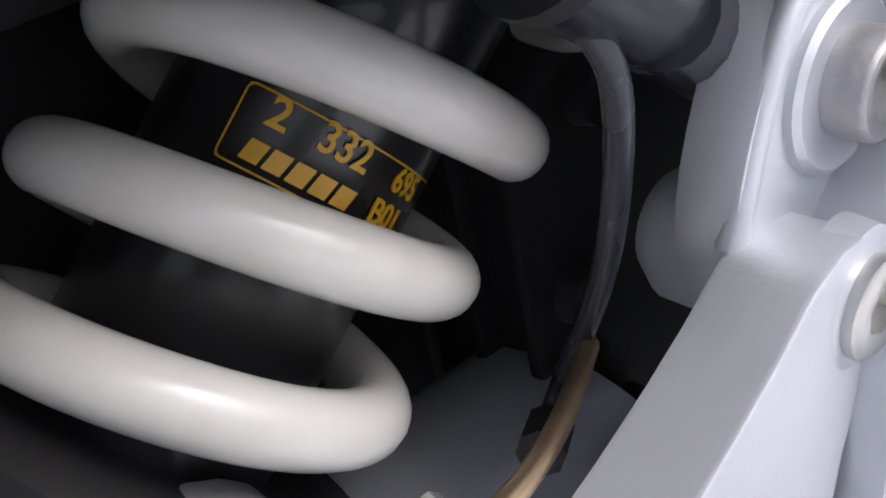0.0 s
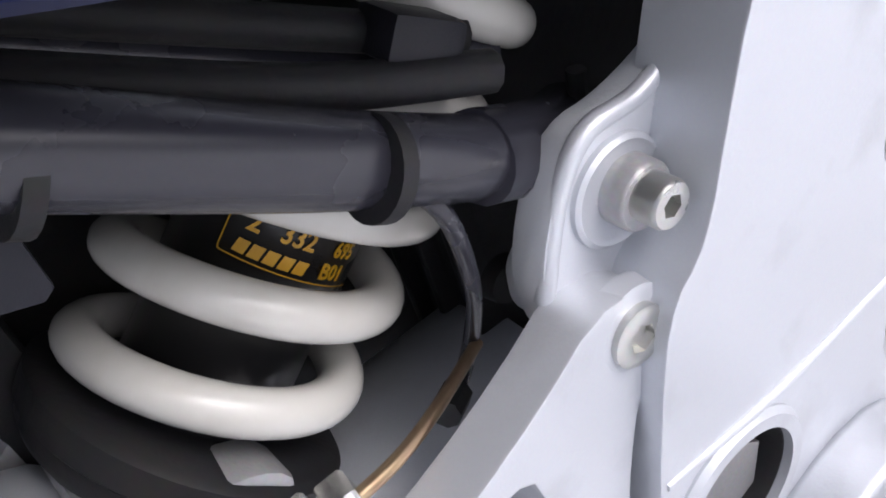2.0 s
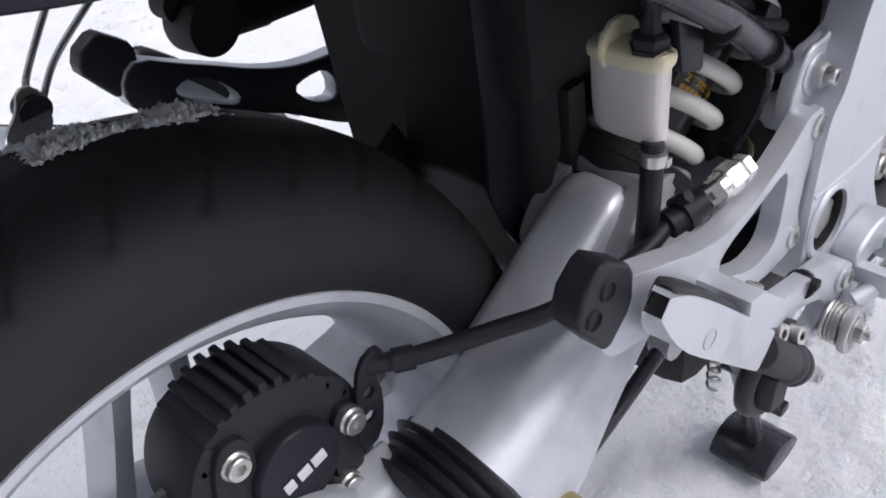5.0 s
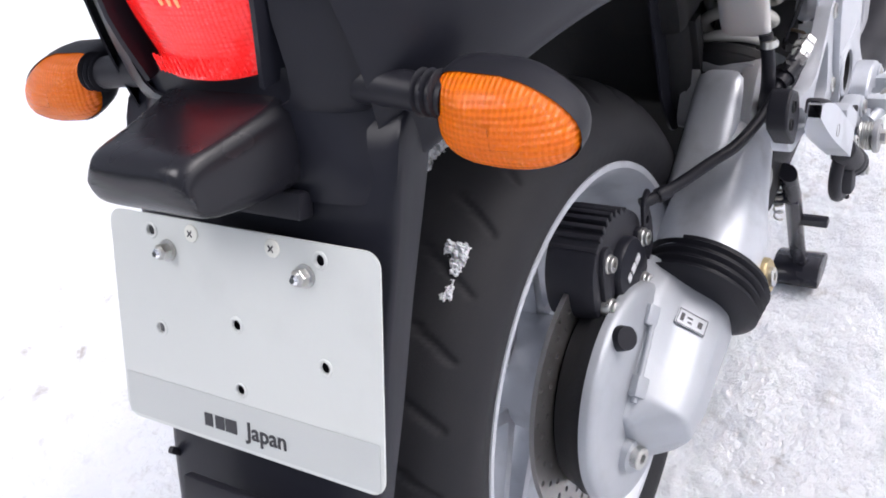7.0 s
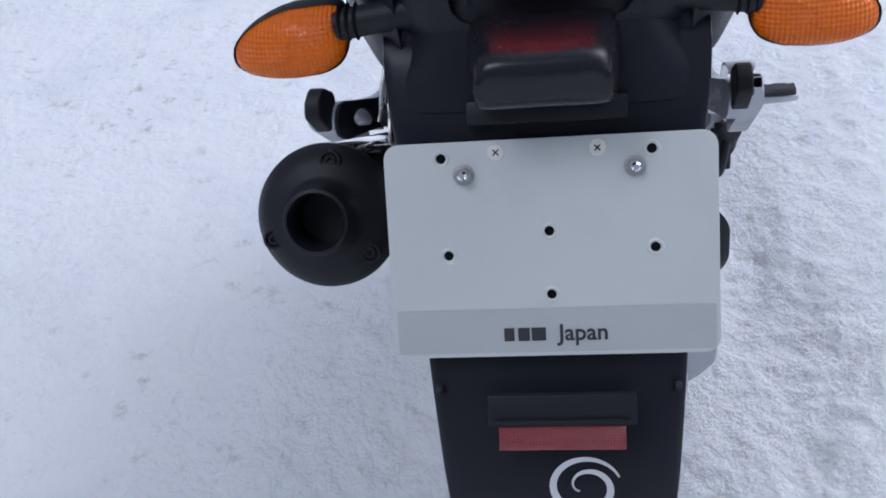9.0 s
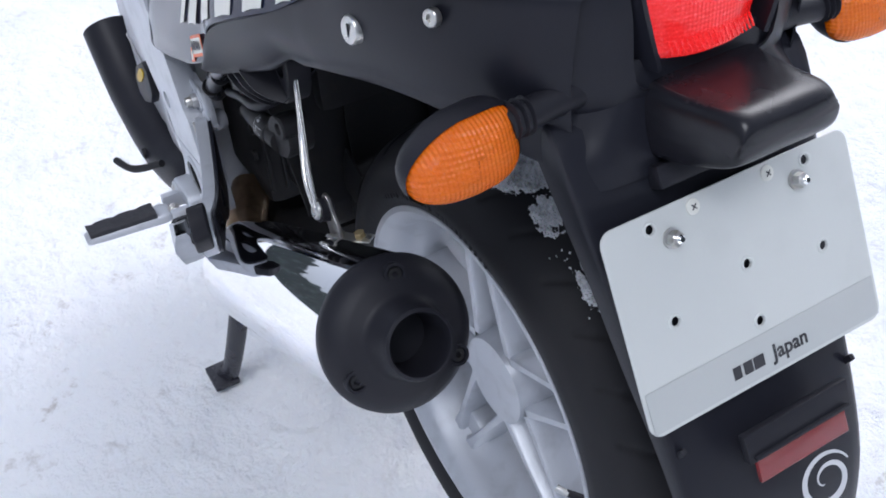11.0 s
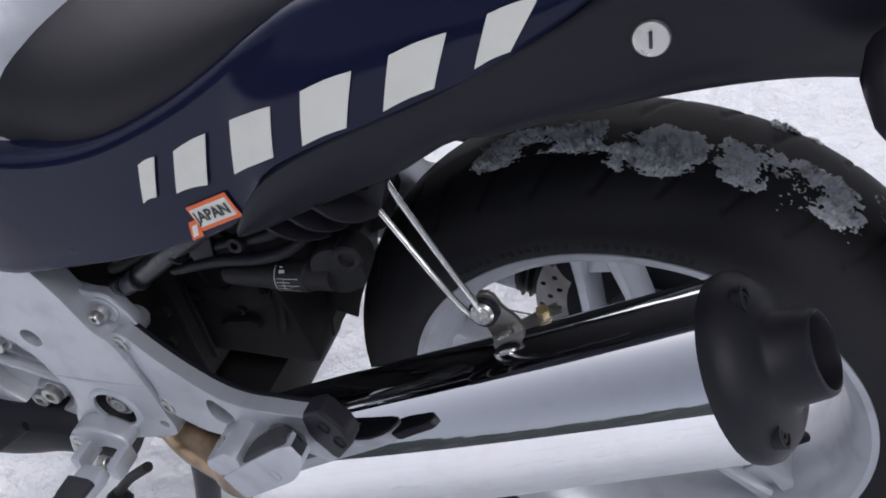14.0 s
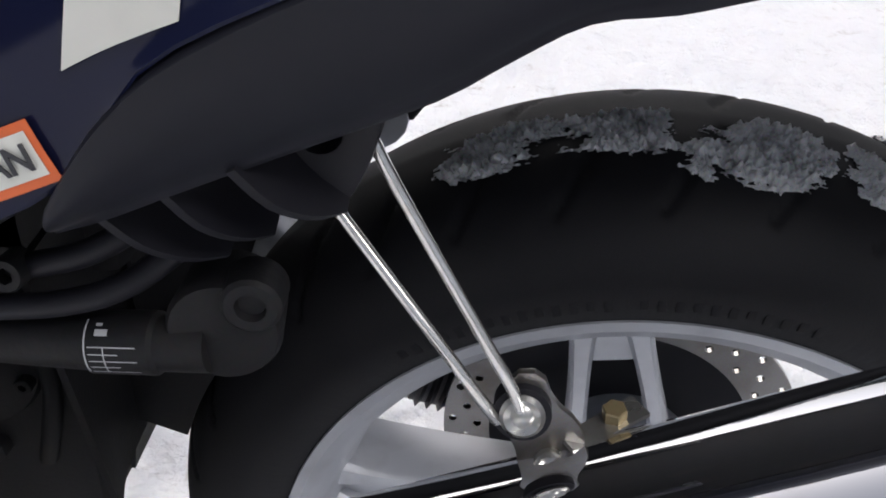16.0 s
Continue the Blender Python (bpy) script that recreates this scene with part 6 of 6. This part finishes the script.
# ---- silencer on the left-hand side, with stays, and the preload adjuster ----
def build_exhaust():
    p0, p1 = Vector((-0.117, 0.214, 0.581)), Vector((0.335, 0.217, 0.345))
    ax = (p0 - p1).normalized()
    ln = (p0 - p1).length
    can = lathe([(0.0, 0.035), (0.004, 0.052), (0.014, 0.062), (0.035, 0.0665), (0.06, 0.067), (ln - 0.002, 0.067), (ln, 0.066)], p1, ax, 96)
    sil = part("silencer", can, CHROME, bike, "mirror-chromed silencer with black end cap", 50)
    part("band_edge", lathe([(ln - 0.004, 0.0672), (ln - 0.002, 0.0682), (ln, 0.0672)], p1, ax, 96), CHROME, sil)
    cap = lathe([(-0.004, 0.0685), (0.002, 0.0695), (0.008, 0.0685), (0.018, 0.060), (0.024, 0.050), (0.026, 0.040), (0.030, 0.034), (0.052, 0.0315), (0.056, 0.030), (0.057, 0.027), (0.054, 0.0255), (0.01, 0.024), (0.01, 0.0)], p0, ax, 72)
    c = part("end_cap", cap, BLACK, sil, "matte black end cap with round outlet", 50)
    x, y, z = basis(ax)
    for ang in (20, 140, 260):
        a = radians(ang)
        w = p0 + ax * 0.0205 + (Vector((0, 1, 0)) * math.cos(a) + ax.cross(Vector((0, 1, 0))) * math.sin(a)) * 0.054
        part("cap_recess", lathe([(-0.004, 0.010), (0.0035, 0.0098), (0.0035, 0.0075), (0.0, 0.007)], w, ax, 20), BLACK, sil)
        bolt(sil, w - ax * 0.001, ax, 0.0058, 0.004, DEEP)
    part("link_pipe", rod([p1 - ax * -0.01, p1 - ax * 0.05, (0.43, 0.185, 0.275), (0.49, 0.170, 0.290), (0.56, 0.13, 0.310)], [0.038, 0.036, 0.033, 0.032, 0.030], 24), PIPE, sil, "heat-browned link pipe")
    part("pipe_joint", lathe([(-0.022, 0.044), (-0.012, 0.0475), (0.012, 0.0475), (0.016, 0.044)], p1 + ax * -0.006, ax, 40), PIPE, sil)
    # clamp and bracket
    tab = slab(rounded([(0.095, 0.592), (0.081, 0.594), (0.075, 0.578), (0.063, 0.568), (0.058, 0.556), (0.060, 0.538), (0.072, 0.530), (0.086, 0.534), (0.090, 0.552), (0.099, 0.564)], 1), 0.179, 0.183, 0.001)
    part("silencer_bracket", tab, DISC, sil, "bent steel bracket with rusty edge")
    line = [(0.068, 0.183, 0.557), (0.058, 0.177, 0.556), (0.046, 0.168, 0.559), (0.034, 0.160, 0.562)]
    tongue = sheet([[Vector(p) + Vector((0.6, -0.8, 0)) * k for k in (-0.0065, -0.002, 0.002, 0.0065)] for p in curve(line, 4)], None, 0.0022)
    part("bracket_tongue", tongue, STEEL, sil)
    part("round_rubber", lathe([(-0.010, 0.0), (-0.010, 0.0125), (0.003, 0.0125), (0.003, 0.0)], (0.088, 0.188, 0.576), (0, 1, 0.25), 28), BLACK, sil)
    part("dished_washer", lathe([(0.003, 0.0), (0.003, 0.0092), (0.0055, 0.0098), (0.0075, 0.0080), (0.0060, 0.005), (0.0075, 0.003), (0.0078, 0.0)], (0.088, 0.188, 0.576), (0, 1, 0.35), 32), STEEL, sil)
    part("lower_washer", lathe([(-0.006, 0.0), (-0.006, 0.0072), (0.003, 0.0075), (0.0045, 0.0060), (0.003, 0.004), (0.004, 0.0)], (0.073, 0.189, 0.546), (0, 1, 0.5), 28), STEEL, sil)
    bolt(sil, (0.046, 0.167, 0.5605), (0.1, 0.1, 1), 0.0058, 0.0045, GOLD, "bracket_nut", True)
    # two bent wire stays up to the tail
    st = part("silencer_stay", rod([(0.098, 0.190, 0.571), (0.106, 0.191, 0.583), (0.122, 0.187, 0.603), (0.160, 0.169, 0.641), (0.180, 0.160, 0.662)], 0.0027, 12, None, 6), BRIGHT, bike, "pair of bent bright wire stays")
    part("second_wire", rod([(0.088, 0.192, 0.577), (0.094, 0.191, 0.592), (0.108, 0.187, 0.614), (0.146, 0.172, 0.671), (0.157, 0.167, 0.689), (0.167, 0.160, 0.702)], 0.0027, 12, None, 6), BRIGHT, st)
    # preload adjuster
    aj = lathe([(-0.03, 0.0), (-0.03, 0.010), (-0.012, 0.0115), (0.028, 0.0135), (0.030, 0.0148), (0.060, 0.0148), (0.062, 0.013), (0.085, 0.013), (0.085, 0.0)], (0.312, 0.170, 0.570), (-0.985, 0.02, 0.12), 32)
    ad = part("preload_adjuster", aj, DEEP, bike, "black adjuster knob with white scale marks")
    part("knob_end", lathe([(-0.02, 0.0), (-0.02, 0.024), (0.008, 0.026), (0.012, 0.024), (0.013, 0.0)], (0.222, 0.164, 0.590), (-0.1, 1, 0.05), 28), DEEP, ad)
    part("knob_hub", lathe([(-0.012, 0.0), (-0.012, 0.014), (0.006, 0.0135), (0.008, 0.0115), (0.008, 0.007), (0.004, 0.006), (0.004, 0)], (0.207, 0.172, 0.609), (-0.1, 1, 0.05), 24), DEEP, ad)
    bars = bmesh.new()
    axis = Vector((-0.985, 0.02, 0.12)).normalized()
    up, side = Vector((0.12, 0, 0.985)).normalized(), Vector((0.02, 1, 0)).normalized()

    def mark(d, ang0, ang1, wide):
        for k in range(8):
            a0, a1 = radians(ang0 + (ang1 - ang0) * k / 8), radians(ang0 + (ang1 - ang0) * (k + 1) / 8)
            q = [Vector((0.312, 0.170, 0.570)) + axis * dd + (side * math.cos(a) + up * math.sin(a)) * 0.0151 for dd, a in ((d, a0), (d + wide, a0), (d + wide, a1), (d, a1))]
            bars.faces.new([bars.verts.new(v) for v in q])
    mark(0.031, -25, 80, 0.0008)
    mark(0.040, -25, 30, 0.0006)
    for k in range(5):
        mark(0.033, -24 + 13 * k, -22 + 13 * k, 0.0225 if k % 2 == 0 else 0.014)
    mark(0.036, 48, 60, 0.006)
    mark(0.036, 66, 72, 0.003)
    part("scale_marks", bars, GREYINK, ad)
    part("adjuster_hose", rod([(0.40, 0.172, 0.565), (0.34, 0.176, 0.588), (0.29, 0.178, 0.600), (0.26, 0.174, 0.612), (0.235, 0.16, 0.630)], 0.006, 12), BLACK, ad)
    part("second_hose", rod([(0.39, 0.165, 0.578), (0.33, 0.168, 0.604), (0.28, 0.170, 0.622), (0.25, 0.16, 0.640)], 0.006, 12), BLACK, ad)
    bolt(ad, (0.312, 0.172, 0.612), (0, 1, 0.2), 0.008, 0.010, DEEP)
    # shift lever
    sl = rod([(0.50, 0.240, 0.315), (0.545, 0.238, 0.275), (0.577, 0.238, 0.238)], 0.006, 12)
    sh = part("shift_lever", sl, DEEP, bike, "dark shift lever with a rubber knob")
    part("lever_knob", lathe([(0, 0.0), (0.004, 0.012), (0.016, 0.0165), (0.032, 0.014), (0.038, 0.0)], (0.578, 0.226, 0.230), (0.15, 0.9, -0.35), 28), BLACK, sh)
    part("front_pedal", rod([(0.66, 0.235, 0.34), (0.72, 0.27, 0.31), (0.78, 0.285, 0.30)], 0.006, 10), DEEP, sh)


build_exhaust()


# ---- centre stand ----
def build_stand():
    rt = rod([(0.500, -0.14, 0.225), (0.53, -0.138, 0.15), (0.575, -0.128, 0.05), (0.605, -0.122, -0.03)], [0.017, 0.016, 0.016, 0.017], 16, None, 5, 0.7)
    st = part("centre_stand", rt, TUBE, bike, "black stand legs planted in the snow")
    part("cross_bar", rod([(0.52, -0.15, 0.165), (0.52, 0.15, 0.165)], 0.011, 12), TUBE, st)
    part("foot_plate", slab(rounded([(0.570, -0.050), (0.600, -0.028), (0.640, -0.040), (0.655, -0.062), (0.610, -0.072), (0.575, -0.066)], 1), -0.085, -0.158, 0.003), TUBE, st)
    part("second_leg", rod([(0.470, 0.19, 0.275), (0.49, 0.198, 0.20), (0.52, 0.214, 0.09), (0.56, 0.235, -0.03), (0.58, 0.245, -0.066)], [0.018, 0.015, 0.017, 0.016, 0.018], 16, None, 5, 0.6), TUBE, st)
    part("second_foot", block((0.585, 0.25, -0.064), (0.06, 0.045, 0.012), 0.004), TUBE, st)
    part("stand_spring", rod([(0.50 + 0.006 * math.cos(k), -0.125 + 0.006 * math.sin(k), 0.20 - 0.002 * k) for k in [i * 0.5 for i in range(60)]], 0.0016, 6, None, 1), STEEL, st)
    part("stand_stop", block((0.545, -0.158, 0.105), (0.016, 0.05, 0.012), 0.003), TUBE, st)


build_stand()


# ---- snow frozen onto the tyre ----
def build_crust():
    half = curve([(y, 0, r) for y, r in tyre_profile()], 6)
    prof = [(-p.x, p.z) for p in reversed(half)] + [(p.x, p.z) for p in half[1:]]
    ys = np.array([p[0] for p in prof])
    rs = np.array([p[1] for p in prof])

    def patch(name, a0, a1, y0, y1, cover, label, seed):
        na, ny = int((a1 - a0) * 9), int(abs(y1 - y0) * 2300)
        bm = bmesh.new()
        grid = {}
        for i in range(na + 1):
            for j in range(ny + 1):
                a = a0 + (a1 - a0) * i / na
                y = y0 + (y1 - y0) * j / ny
                q = Vector((a * 0.10, y * 27, seed))
                edge = min(i / na, 1 - i / na) * 6
                edge = min(1.0, edge) * min(1.0, min(j / ny, 1 - j / ny) * 5)
                f = noise.fractal(q, 0.9, 2.0, 5) * 0.75 + 0.34 * noise.noise(q * 6) + 0.34 * noise.noise(q * 17) + cover - (1 - edge) * 0.9
                if f > 0:
                    r = float(np.interp(y, ys, rs))
                    h = 0.0002 + 0.0050 * min(1.0, f * 1.6) * (0.35 + 1.0 * abs(noise.noise(Vector((a * 0.9, y * 170, seed))))) + 0.0030 * min(1.0, f * 3) * noise.noise(Vector((a * 2.2, y * 380, seed))) + 0.0016 * min(1.0, f * 4) * noise.noise(Vector((a * 5, y * 850, seed)))
                    rr = r + max(h, 0.0003)
                    yy = y * (1 + 0.02 * min(1, f))
                    t = radians(a)
                    grid[i, j] = bm.verts.new((rr * math.cos(t), yy, 0.317 + rr * math.sin(t)))
        for (i, j), v in list(grid.items()):
            q = [grid.get((i, j)), grid.get((i + 1, j)), grid.get((i + 1, j + 1)), grid.get((i, j + 1))]
            if all(q):
                bm.faces.new(q)
        bmesh.ops.delete(bm, geom=[v for v in bm.verts if not v.link_faces], context="VERTS")
        ob = part(name, bm, CRUST, None)
        tagged(ob, label, "snow", kind="stuff")

    patch("snow_crust", 62, 88, -0.004, 0.042, 0.42, "grey snow frozen on the tyre shoulder", 1.7)
    patch("snow_crust", 86, 104, -0.002, 0.062, 0.36, "grey snow with tongues on the tyre shoulder", 7.4)
    patch("snow_crust", 101, 129, -0.012, 0.058, 0.30, "lacy grey snow on the tyre shoulder", 5.2)
    patch("snow_crust", 126, 148, -0.030, 0.022, 0.14, "patchy grey snow on the tyre tread", 2.6)
    patch("snow_crust", 143, 172, -0.022, 0.036, 0.46, "sheet of pale snow on the back of the tyre", 4.1)
    patch("snow_crust", 166, 200, 0.018, 0.064, 0.34, "crumbled snow on the back of the tyre", 6.3)
    patch("snow_crust", 110, 122, -0.062, -0.036, 0.12, "small snow clumps on the tyre edge", 3.3)


build_crust()
